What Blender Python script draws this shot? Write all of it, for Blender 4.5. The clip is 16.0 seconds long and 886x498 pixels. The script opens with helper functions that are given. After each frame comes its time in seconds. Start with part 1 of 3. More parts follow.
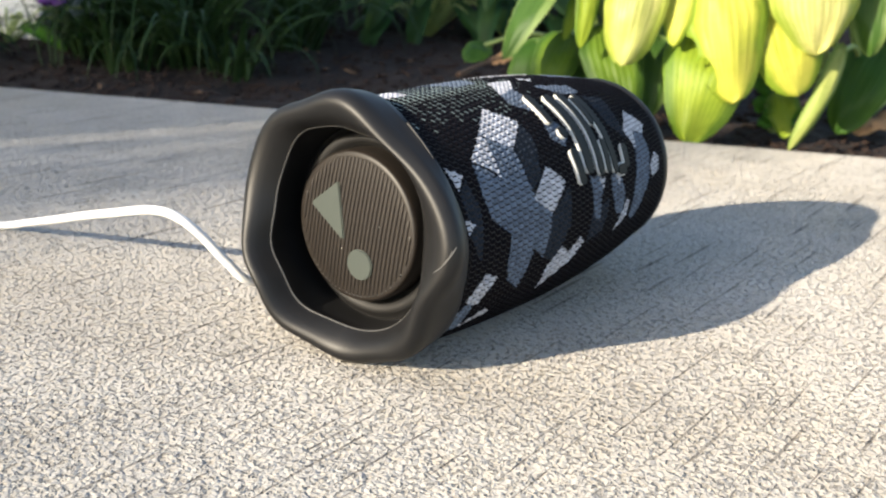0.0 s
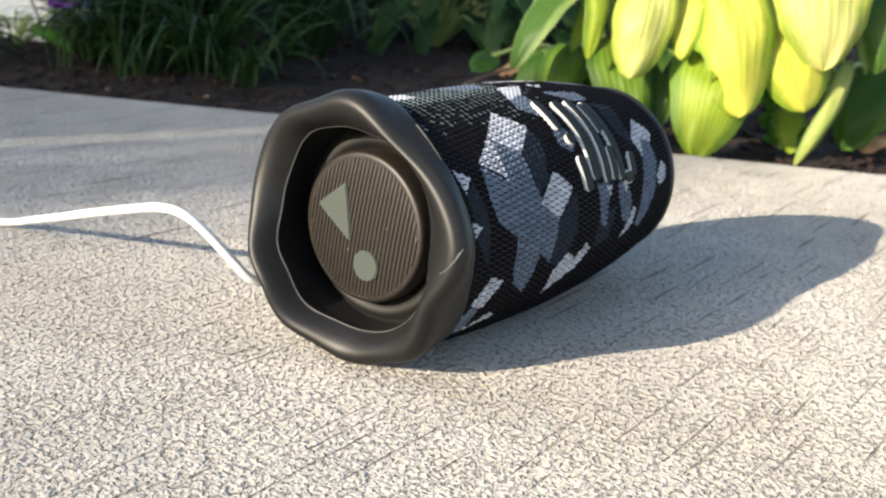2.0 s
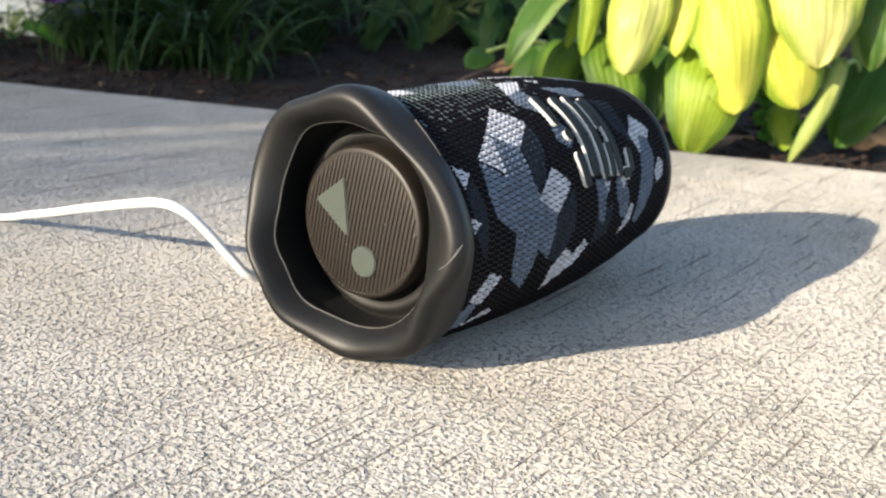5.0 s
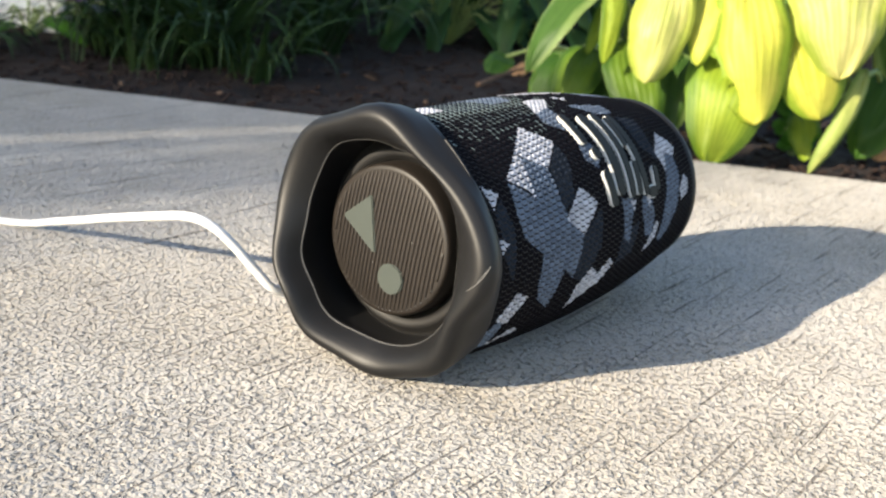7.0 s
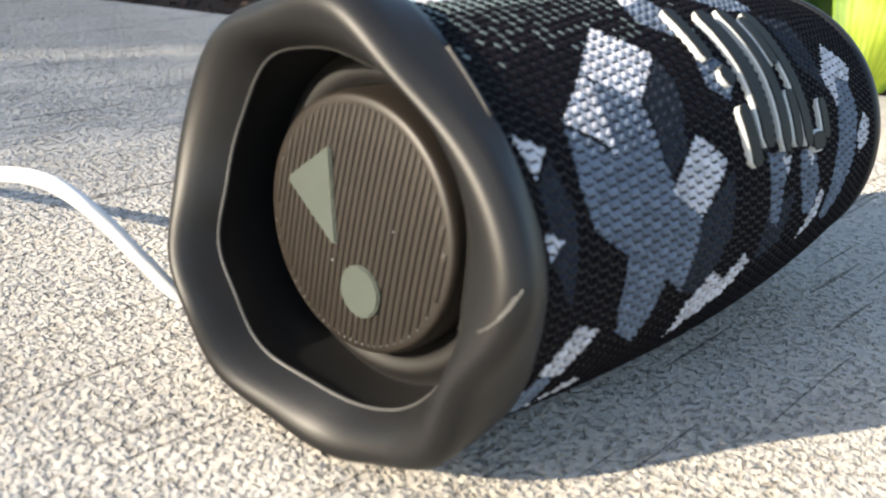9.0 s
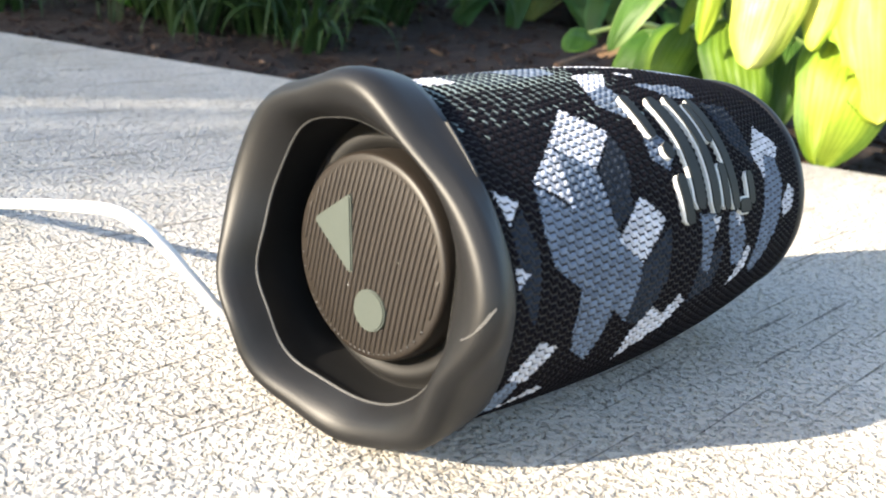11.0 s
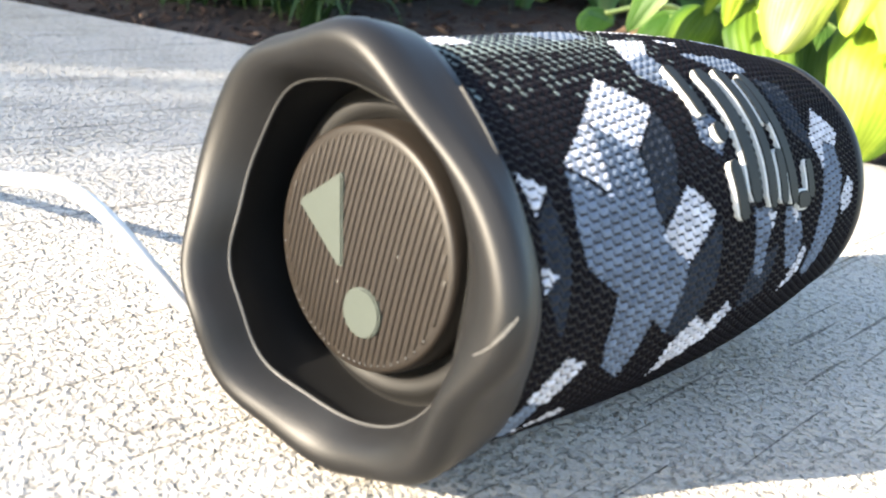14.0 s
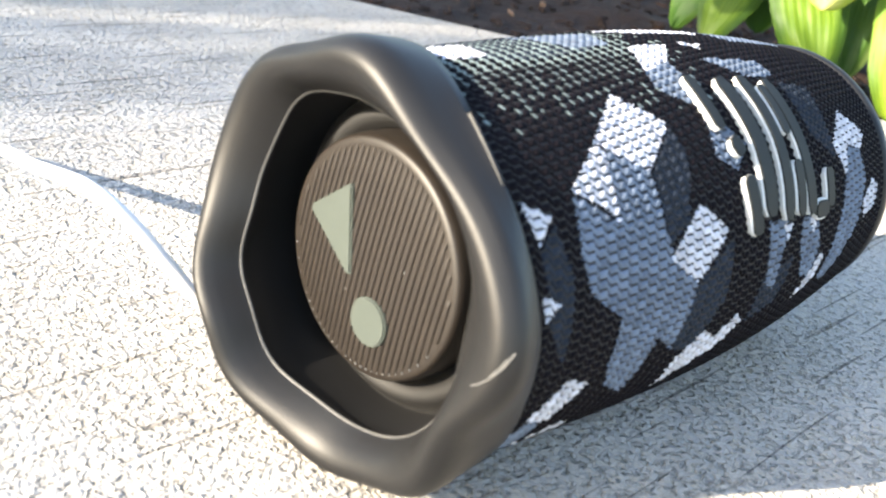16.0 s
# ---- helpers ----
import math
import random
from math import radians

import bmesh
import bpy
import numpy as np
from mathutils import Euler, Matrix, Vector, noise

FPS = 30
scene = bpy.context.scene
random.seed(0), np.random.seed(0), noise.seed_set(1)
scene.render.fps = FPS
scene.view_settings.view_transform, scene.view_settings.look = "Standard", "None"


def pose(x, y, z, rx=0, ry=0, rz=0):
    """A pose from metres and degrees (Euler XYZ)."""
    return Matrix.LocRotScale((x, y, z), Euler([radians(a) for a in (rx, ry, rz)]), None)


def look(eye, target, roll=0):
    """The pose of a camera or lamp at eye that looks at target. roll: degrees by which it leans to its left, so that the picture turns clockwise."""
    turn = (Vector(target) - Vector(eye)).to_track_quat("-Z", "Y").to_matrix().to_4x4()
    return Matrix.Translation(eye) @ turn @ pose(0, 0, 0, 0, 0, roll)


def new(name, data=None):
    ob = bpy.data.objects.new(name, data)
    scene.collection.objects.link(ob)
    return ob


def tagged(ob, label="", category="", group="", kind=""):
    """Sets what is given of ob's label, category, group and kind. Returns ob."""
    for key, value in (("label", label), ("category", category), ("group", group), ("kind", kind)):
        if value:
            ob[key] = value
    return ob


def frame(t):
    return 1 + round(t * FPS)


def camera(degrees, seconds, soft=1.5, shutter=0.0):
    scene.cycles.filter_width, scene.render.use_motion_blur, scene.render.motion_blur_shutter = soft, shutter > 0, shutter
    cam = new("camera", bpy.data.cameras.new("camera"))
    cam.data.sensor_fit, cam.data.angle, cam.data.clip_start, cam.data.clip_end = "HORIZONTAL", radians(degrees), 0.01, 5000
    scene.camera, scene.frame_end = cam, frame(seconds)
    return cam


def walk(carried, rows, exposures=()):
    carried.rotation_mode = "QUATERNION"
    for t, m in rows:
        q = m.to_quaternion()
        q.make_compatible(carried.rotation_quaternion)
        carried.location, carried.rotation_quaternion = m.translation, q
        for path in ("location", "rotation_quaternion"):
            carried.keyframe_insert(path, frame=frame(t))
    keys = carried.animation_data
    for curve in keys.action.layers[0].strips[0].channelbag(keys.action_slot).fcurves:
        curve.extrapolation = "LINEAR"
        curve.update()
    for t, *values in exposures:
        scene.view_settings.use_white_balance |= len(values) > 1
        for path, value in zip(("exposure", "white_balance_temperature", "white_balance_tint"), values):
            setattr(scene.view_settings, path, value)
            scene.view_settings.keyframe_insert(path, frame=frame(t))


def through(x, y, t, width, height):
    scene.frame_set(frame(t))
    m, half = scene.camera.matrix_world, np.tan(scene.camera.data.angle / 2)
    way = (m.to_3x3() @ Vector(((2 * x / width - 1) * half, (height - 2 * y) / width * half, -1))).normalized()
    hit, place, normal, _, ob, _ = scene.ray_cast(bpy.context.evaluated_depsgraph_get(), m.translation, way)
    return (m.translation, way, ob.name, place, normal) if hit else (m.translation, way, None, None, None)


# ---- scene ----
cam = camera(42.81, 16.0, soft=2.0)
PATH = [
    (0.0, look((0.2508, -0.3060, 0.1727), (0.0433, 0.0142, 0.0528), 4.34)),
    (0.5, look((0.2499, -0.3069, 0.1728), (0.0407, 0.0132, 0.0555), 4.62)),
    (1.0, look((0.2496, -0.3074, 0.1708), (0.0399, 0.0132, 0.0554), 4.89)),
    (1.5, look((0.2505, -0.3077, 0.1702), (0.0409, 0.0128, 0.0547), 5.21)),
    (2.0, look((0.2505, -0.3078, 0.1684), (0.0412, 0.0131, 0.0532), 5.41)),
    (2.5, look((0.2507, -0.3082, 0.1683), (0.0422, 0.0128, 0.0522), 5.55)),
    (3.0, look((0.2508, -0.3076, 0.1677), (0.0428, 0.0135, 0.0512), 5.60)),
    (3.5, look((0.2497, -0.3079, 0.1679), (0.0425, 0.0137, 0.0512), 5.58)),
    (4.0, look((0.2477, -0.3084, 0.1681), (0.0414, 0.0138, 0.0515), 5.60)),
    (6.3, look((0.2479, -0.3087, 0.1669), (0.0407, 0.0132, 0.0510), 5.83)),
    (6.5, look((0.2451, -0.3095, 0.1703), (0.0374, 0.0108, 0.0509), 6.72)),
    (7.0, look((0.2400, -0.3107, 0.1760), (0.0316, 0.0095, 0.0574), 6.46)),
    (7.5, look((0.2401, -0.3111, 0.1722), (0.0313, 0.0095, 0.0554), 6.87)),
    (8.0, look((0.2217, -0.2687, 0.1652), (0.0084, 0.0466, 0.0424), 6.81)),
    (8.5, look((0.1885, -0.2018, 0.1507), (-0.0332, 0.1026, 0.0159), 6.20)),
    (9.0, look((0.1569, -0.1496, 0.1365), (-0.0729, 0.1438, -0.0088), 5.77)),
    (9.2, look((0.1597, -0.1456, 0.1379), (-0.0761, 0.1425, -0.0083), 5.30)),
    (11.3, look((0.1966, -0.2047, 0.1546), (-0.0345, 0.0972, 0.0301), 8.54)),
    (11.5, look((0.1946, -0.2058, 0.1530), (-0.0346, 0.0982, 0.0302), 8.60)),
    (12.0, look((0.1946, -0.2060, 0.1522), (-0.0346, 0.0982, 0.0300), 8.72)),
    (12.5, look((0.1957, -0.2063, 0.1520), (-0.0351, 0.0978, 0.0325), 9.18)),
    (13.0, look((0.1663, -0.1680, 0.1410), (-0.0622, 0.1346, 0.0138), 9.61)),
    (13.5, look((0.1633, -0.1625, 0.1390), (-0.0671, 0.1374, 0.0089), 9.41)),
    (14.0, look((0.1632, -0.1621, 0.1382), (-0.0677, 0.1370, 0.0071), 9.60)),
    (14.5, look((0.1634, -0.1621, 0.1386), (-0.0690, 0.1356, 0.0070), 9.44)),
    (15.0, look((0.1639, -0.1619, 0.1375), (-0.0700, 0.1355, 0.0076), 9.24)),
    (15.5, look((0.1652, -0.1608, 0.1385), (-0.0696, 0.1360, 0.0089), 9.81)),
    (16.0, look((0.1609, -0.1537, 0.1613), (-0.0693, 0.1303, -0.0009), 11.02)),
]
EXPOSURES = [(t, e, 6560, 10) for t, e in ((0.0, 1.16), (8.0, 1.18), (9.0, 1.48), (11.3, 2.01), (12.5, 2.04), (14.0, 2.26), (15.5, 2.27), (16.0, 2.32))]
walk(cam, PATH, EXPOSURES)
cam.data.dof.use_dof, cam.data.dof.focus_distance, cam.data.dof.aperture_fstop = True, 0.365, 23.0

# ---- world and sun ----
SUN_FROM = Vector((-0.835, -2.64, 1.0)).normalized()
world = bpy.data.worlds.new("sky")
scene.world = world
world.use_nodes = True
wt = world.node_tree
sky = wt.nodes.new("ShaderNodeTexSky")
sky.sky_type = "NISHITA"
sky.sun_disc = False
sky.sun_elevation = math.asin(SUN_FROM.z)
sky.sun_rotation = math.atan2(SUN_FROM.x, SUN_FROM.y)
wt.links.new(sky.outputs[0], wt.nodes["Background"].inputs[0])
wt.nodes["Background"].inputs[1].default_value = 0.138
sun = new("sun", bpy.data.lights.new("sun", "SUN"))
sun.data.energy, sun.data.angle, sun.data.color = 4.8, radians(0.53), (1.0, 0.88, 0.70)
sun.matrix_world = look(SUN_FROM * 5, (0, 0, 0))


# ---- materials ----
def mat(name, color, rough=0.5, metal=0.0, spec=0.5):
    m = bpy.data.materials.new(name)
    m.use_nodes = True
    b = m.node_tree.nodes["Principled BSDF"]
    b.inputs["Base Color"].default_value = (*color, 1)
    b.inputs["Roughness"].default_value, b.inputs["Metallic"].default_value = rough, metal
    b.inputs["Specular IOR Level"].default_value = spec
    return m


def node(m, kind, **values):
    n = m.node_tree.nodes.new(kind)
    for key, value in values.items():
        n.inputs[key.replace("_", " ")].default_value = value
    return n


def link(m, a, b):
    m.node_tree.links.new(a, b)


def bsdf(m):
    return m.node_tree.nodes["Principled BSDF"]


def ramp(m, source, stops):
    r = m.node_tree.nodes.new("ShaderNodeValToRGB")
    e = r.color_ramp.elements
    while len(e) < len(stops):
        e.new(0.5)
    for k, (at, c) in zip(e, stops):
        k.position, k.color = at, (*c, 1)
    link(m, source, r.inputs[0])
    return r.outputs[0]


def mixed(m, kind, factor, a, b):
    n = m.node_tree.nodes.new("ShaderNodeMix")
    n.data_type, n.blend_type = "RGBA", kind
    for value, socket in ((factor, n.inputs[0]), (a, n.inputs[6]), (b, n.inputs[7])):
        if isinstance(value, (int, float)):
            socket.default_value = value
        elif isinstance(value, tuple):
            socket.default_value = (*value, 1)
        else:
            link(m, value, socket)
    return n.outputs[2]


def place(m, kind="Object"):
    return m.node_tree.nodes.new("ShaderNodeTexCoord").outputs[kind]


def stretched(m, source, scale, turn=0.0):
    n = m.node_tree.nodes.new("ShaderNodeMapping")
    n.inputs["Scale"].default_value = scale
    n.inputs["Rotation"].default_value = (0, 0, radians(turn))
    link(m, source, n.inputs[0])
    return n.outputs[0]


def noise_of(m, at, scale, detail=3.0, rough=0.55):
    n = node(m, "ShaderNodeTexNoise", Scale=scale, Detail=detail, Roughness=rough)
    link(m, at, n.inputs["Vector"])
    return n.outputs["Fac"]


def noise_colour(m, at, scale):
    n = node(m, "ShaderNodeTexNoise", Scale=scale, Detail=2.0)
    link(m, at, n.inputs["Vector"])
    return n.outputs["Color"]


def bumped(m, height, strength, distance, normal=None):
    n = node(m, "ShaderNodeBump", Strength=strength, Distance=distance)
    link(m, height, n.inputs["Height"])
    if normal:
        link(m, normal, n.inputs["Normal"])
    link(m, n.outputs[0], bsdf(m).inputs["Normal"])
    return n.outputs[0]


def grained(name, color, rough, scale, amount=0.3, bump=0.2, depth=0.001):
    """A plain colour with grain at two scales and fine relief."""
    m = mat(name, color, rough)
    at = place(m)
    fine, broad = noise_of(m, at, scale, 4), noise_of(m, at, scale / 9, 3)
    lo = tuple(c * (1 - amount) for c in color)
    hi = tuple(min(1, c * (1 + amount)) for c in color)
    a = ramp(m, fine, [(0.3, lo), (0.7, hi)])
    b = ramp(m, broad, [(0.3, lo), (0.7, hi)])
    link(m, mixed(m, "MIX", 0.5, a, b), bsdf(m).inputs["Base Color"])
    bumped(m, fine, bump, depth)
    return m


def concrete_material():
    m = mat("broomed concrete", (0.5, 0.48, 0.44), 0.85, spec=0.3)
    bsdf(m).inputs["Diffuse Roughness"].default_value = 0.7
    at = place(m)
    fine = noise_of(m, stretched(m, at, (1.0, 0.75, 1.0), 8), 430, 2.5, 0.62)
    coarse = noise_of(m, at, 190, 2.0, 0.6)
    grit = noise_of(m, at, 1100, 2, 0.6)
    cells = node(m, "ShaderNodeTexVoronoi", Scale=520.0)
    link(m, mixed(m, "ADD", 0.0016, at, noise_colour(m, at, 420)), cells.inputs["Vector"])
    grains = ramp(m, cells.outputs["Distance"], [(0.0, (1, 1, 1)), (0.9, (0.55, 0.55, 0.55))])
    crowd = mixed(m, "MIX", 0.16, fine, noise_of(m, at, 38, 3, 0.6))
    small = ramp(m, crowd, [(0.360, (0, 0, 0)), (0.485, (1, 1, 1))])
    large = ramp(m, coarse, [(0.31, (0, 0, 0)), (0.40, (1, 1, 1))])
    dents = mixed(m, "MULTIPLY", 0.75, mixed(m, "MULTIPLY", 0.6, small, large), grains)
    cream = ramp(m, noise_of(m, at, 14, 4), [(0.3, (0.440, 0.420, 0.390)), (0.7, (0.535, 0.510, 0.470))])
    # Pits are darkened in colour too, for shade the bump doesn't cast.
    pits = ramp(m, small, [(0.0, (0.66, 0.66, 0.66)), (0.8, (1, 1, 1))])
    col = mixed(m, "MULTIPLY", 1.0, cream, pits)
    big = ramp(m, coarse, [(0.28, (0.76, 0.74, 0.71)), (0.36, (1, 1, 1))])
    col = mixed(m, "MULTIPLY", 0.7, col, big)
    tint = ramp(m, cells.outputs["Color"], [(0.0, (0.80, 0.80, 0.82)), (0.5, (1, 1, 1)), (1.0, (1, 0.94, 0.84))])
    col = mixed(m, "MULTIPLY", 0.7, col, tint)
    gr = ramp(m, grit, [(0.3, (0.84, 0.84, 0.84)), (0.6, (1, 1, 1))])
    col = mixed(m, "MULTIPLY", 0.8, col, gr)
    stain = ramp(m, noise_of(m, at, 5.0, 3), [(0.35, (0.9, 0.88, 0.84)), (0.6, (1, 1, 1))])
    col = mixed(m, "MULTIPLY", 1.0, col, stain)
    wander = mixed(m, "ADD", 0.004, at, noise_colour(m, at, 9))
    line = noise_of(m, stretched(m, wander, (105, 2.2, 10), 6), 4, 1)
    score = ramp(m, line, [(0.300, (0.46, 0.45, 0.44)), (0.340, (1, 1, 1))])
    col = mixed(m, "MULTIPLY", 0.9, col, score)
    link(m, col, bsdf(m).inputs["Base Color"])
    first = bumped(m, dents, 1.0, 0.0019)
    second = bumped(m, score, 0.6, 0.0012, first)
    bumped(m, grit, 0.4, 0.0005, second)
    return m


def thread_material(name, color, rough=0.75):
    m = mat(name, color, rough, spec=0.12 if color[0] > 0.1 else 0.05)
    geo = m.node_tree.nodes.new("ShaderNodeNewGeometry")
    lo, hi = tuple(c * 0.75 for c in color), tuple(min(1, c * 1.2) for c in color)
    each = ramp(m, geo.outputs["Random Per Island"], [(0.0, lo), (1.0, hi)])
    link(m, each, bsdf(m).inputs["Base Color"])
    bumped(m, noise_of(m, place(m), 2500, 2), 0.25, 0.0003)
    return m


def leaf_material(name, center, margin, vein, through=0.35, ribbed=0.45):
    """A leaf: the colour goes from the middle to the margin, with lengthwise veins."""
    m = mat(name, center, 0.5, spec=0.25)
    uv = place(m, "UV")
    sep = m.node_tree.nodes.new("ShaderNodeSeparateXYZ")
    link(m, uv, sep.inputs[0])
    across = m.node_tree.nodes.new("ShaderNodeMath")
    across.operation = "ABSOLUTE"
    link(m, sep.outputs[0], across.inputs[0])
    blot = noise_of(m, place(m), 45, 3)
    add = m.node_tree.nodes.new("ShaderNodeMath")
    add.operation = "MULTIPLY_ADD"
    link(m, blot, add.inputs[0])
    add.inputs[1].default_value = 0.35
    link(m, across.outputs[0], add.inputs[2])
    base = ramp(m, add.outputs[0], [(0.15, center), (0.75, center), (1.0, margin)])
    wave = m.node_tree.nodes.new("ShaderNodeMath")
    wave.operation = "SINE"
    mul = m.node_tree.nodes.new("ShaderNodeMath")
    mul.operation = "MULTIPLY"
    mul.inputs[1].default_value = 47.0
    link(m, across.outputs[0], mul.inputs[0])
    link(m, mul.outputs[0], wave.inputs[0])
    lines = ramp(m, wave.outputs[0], [(0.0, vein), (0.10, (1, 1, 1)), (1.0, (1, 1, 1))])
    col = mixed(m, "MULTIPLY", ribbed, base, lines)
    faded = ramp(m, noise_of(m, place(m), 22, 4), [(0.35, (0.72, 0.86, 0.6)), (0.62, (1, 1, 1))])
    col = mixed(m, "MULTIPLY", 0.8, col, faded)
    spots = ramp(m, noise_of(m, place(m), 160, 2), [(0.3, (0.82, 0.84, 0.75)), (0.5, (1, 1, 1))])
    col = mixed(m, "MULTIPLY", 0.6, col, spots)
    link(m, col, bsdf(m).inputs["Base Color"])
    bumped(m, noise_of(m, place(m), 300, 2), 0.15, 0.001)
    glow = m.node_tree.nodes.new("ShaderNodeBsdfTranslucent")
    link(m, col, glow.inputs[0])
    mix = m.node_tree.nodes.new("ShaderNodeMixShader")
    mix.inputs[0].default_value = through
    link(m, bsdf(m).outputs[0], mix.inputs[1])
    link(m, glow.outputs[0], mix.inputs[2])
    link(m, mix.outputs[0], m.node_tree.nodes["Material Output"].inputs[0])
    return m


CONCRETE = concrete_material()
RUBBER = grained("black rubber", (0.0085, 0.0084, 0.0087), 0.475, 1500, 0.15, 0.12, 0.0003)
bsdf(RUBBER).inputs["Specular IOR Level"].default_value = 0.36
# Pale rubber for the ring's scratches and for painted glints at groove ends.
WORN_AND_GLINT = grained("scratch and glint rubber", (0.13, 0.128, 0.125), 0.5, 1500, 0.2, 0.1, 0.0002)
LIP_GLINT = grained("rubber with painted highlight", (0.06, 0.059, 0.057), 0.5, 1500, 0.2, 0.1, 0.0002)
CAVITY = grained("recess plastic", (0.0065, 0.0062, 0.0060), 0.6, 900, 0.2, 0.1, 0.0003)
PUCK = grained("brown black plastic", (0.0120, 0.0088, 0.0064), 0.5, 1800, 0.2, 0.15, 0.0002)
EMBLEM = grained("grey green enamel", (0.045, 0.055, 0.048), 0.5, 1200, 0.08, 0.05, 0.0002)
BLACK = thread_material("black thread", (0.0055, 0.0046, 0.0062))
DARK = thread_material("charcoal thread", (0.021, 0.026, 0.036))
SLATE = thread_material("slate thread", (0.118, 0.146, 0.195))
GLINT_THREAD = thread_material("black thread with painted glint", (0.17, 0.21, 0.205))
WHITE = thread_material("white thread", (0.48, 0.48, 0.52))
BACKING = grained("dark backing", (0.012, 0.010, 0.010), 0.9, 900, 0.3)
BADGE = grained("grey badge enamel", (0.013, 0.0145, 0.014), 0.6, 900, 0.1, 0.05, 0.0002)
bsdf(BADGE).inputs["Specular IOR Level"].default_value = 0.15
BADGE_RIM = grained("pale badge rim", (0.50, 0.50, 0.48), 0.5, 900, 0.08, 0.05, 0.0002)
CORD = grained("white cord rubber", (0.80, 0.79, 0.77), 0.45, 400, 0.05, 0.1, 0.0003)
SOIL = grained("dark mulch soil", (0.017, 0.0080, 0.0050), 0.97, 60, 0.5, 0.8, 0.01)
CHIP = grained("bark chip", (0.021, 0.0100, 0.0062), 0.95, 120, 0.5, 0.6, 0.004)
LIGHT_CHIP = grained("dry tan chip", (0.13, 0.08, 0.05), 0.9, 120, 0.4, 0.6, 0.004)
STRAP = leaf_material("strap leaf", (0.027, 0.056, 0.019), (0.038, 0.070, 0.024), (0.7, 0.75, 0.6), 0.2)
BROAD = leaf_material("broad dark leaf", (0.035, 0.075, 0.020), (0.04, 0.10, 0.03), (0.7, 0.8, 0.6), 0.2)
SPROUT = leaf_material("clover leaf", (0.085, 0.22, 0.02), (0.06, 0.17, 0.015), (0.8, 0.85, 0.7), 0.25)
LIME = leaf_material("lime hosta leaf", (0.25, 0.315, 0.028), (0.13, 0.21, 0.022), (0.40, 0.54, 0.25), 0.14, 0.36)
GOLD = leaf_material("gold hosta leaf", (0.54, 0.50, 0.085), (0.22, 0.30, 0.03), (0.62, 0.70, 0.36), 0.14, 0.32)
CREAM = leaf_material("cream hosta leaf", (0.54, 0.51, 0.19), (0.34, 0.38, 0.07), (0.62, 0.68, 0.40), 0.14, 0.45)
PALE = leaf_material("pale dry hosta leaf", (0.36, 0.38, 0.12), (0.22, 0.28, 0.07), (0.6, 0.7, 0.45), 0.14)
GREEN = leaf_material("green hosta leaf", (0.045, 0.105, 0.014), (0.08, 0.155, 0.024), (0.55, 0.68, 0.42), 0.2)
MID = leaf_material("mid green hosta leaf", (0.115, 0.18, 0.016), (0.05, 0.10, 0.013), (0.5, 0.65, 0.4), 0.14)
EDGED = leaf_material("pale edged hosta leaf", (0.050, 0.105, 0.018), (0.17, 0.23, 0.075), (0.6, 0.7, 0.5), 0.15)
SIDING = grained("white painted siding", (0.78, 0.78, 0.76), 0.55, 30, 0.05, 0.1, 0.002)
WOOD = grained("grey weathered board", (0.22, 0.19, 0.16), 0.8, 40, 0.3, 0.3, 0.002)
EARTH = grained("lawn ground", (0.05, 0.08, 0.025), 0.95, 8, 0.4, 0.5, 0.02)
PURPLE = grained("purple petal", (0.10, 0.02, 0.16), 0.6, 200, 0.3)
DRY = grained("dry brown leaf", (0.34, 0.20, 0.10), 0.8, 200, 0.4, 0.4, 0.002)


# ---- makers ----
def mesh_of(name, verts, faces, mats, index=None, smooth=True):
    me = bpy.data.meshes.new(name)
    me.from_pydata(verts, [], faces)
    for m in mats:
        me.materials.append(m)
    if index is not None:
        me.polygons.foreach_set("material_index", np.asarray(index, np.int32))
    me.polygons.foreach_set("use_smooth", np.full(len(me.polygons), smooth))
    me.update()
    return me


def part(name, me, parent, label=""):
    ob = new(name, me)
    ob.parent = parent
    return tagged(ob, label)


def thing(name, label, category, group="", kind="", at=(0, 0, 0)):
    ob = new(name)
    ob.location = at
    return tagged(ob, label, category, group, kind)


def tube(points, radius, sides=12, close=True):
    """A round tube along a smooth line through points; radius may be a list."""
    pts = [Vector(p) for p in points]
    line, sizes = [], []
    radii = radius if isinstance(radius, (list, tuple)) else [radius] * len(pts)
    for i in range(len(pts) - 1):
        p0, p1, p2, p3 = pts[max(i - 1, 0)], pts[i], pts[i + 1], pts[min(i + 2, len(pts) - 1)]
        for k in range(8):
            t = k / 8
            line.append(0.5 * (2 * p1 + (p2 - p0) * t + (2 * p0 - 5 * p1 + 4 * p2 - p3) * t * t + (3 * p1 - p0 - 3 * p2 + p3) * t ** 3))
            sizes.append(radii[i] * (1 - t) + radii[i + 1] * t)
    line.append(pts[-1])
    sizes.append(radii[-1])
    verts, faces = [], []
    for i, p in enumerate(line):
        d = (line[min(i + 1, len(line) - 1)] - line[max(i - 1, 0)]).normalized()
        a = d.cross(Vector((0, 0, 1)) if abs(d.z) < 0.95 else Vector((1, 0, 0))).normalized()
        b = a.cross(d)
        for k in range(sides):
            w = 2 * math.pi * k / sides
            verts.append(p + (a * math.cos(w) + b * math.sin(w)) * sizes[i])
    for i in range(len(line) - 1):
        for k in range(sides):
            j = (k + 1) % sides
            faces.append((i * sides + k, i * sides + j, (i + 1) * sides + j, (i + 1) * sides + k))
    if close:
        faces += [tuple(range(sides - 1, -1, -1)), tuple(range((len(line) - 1) * sides, len(line) * sides))]
    return verts, faces


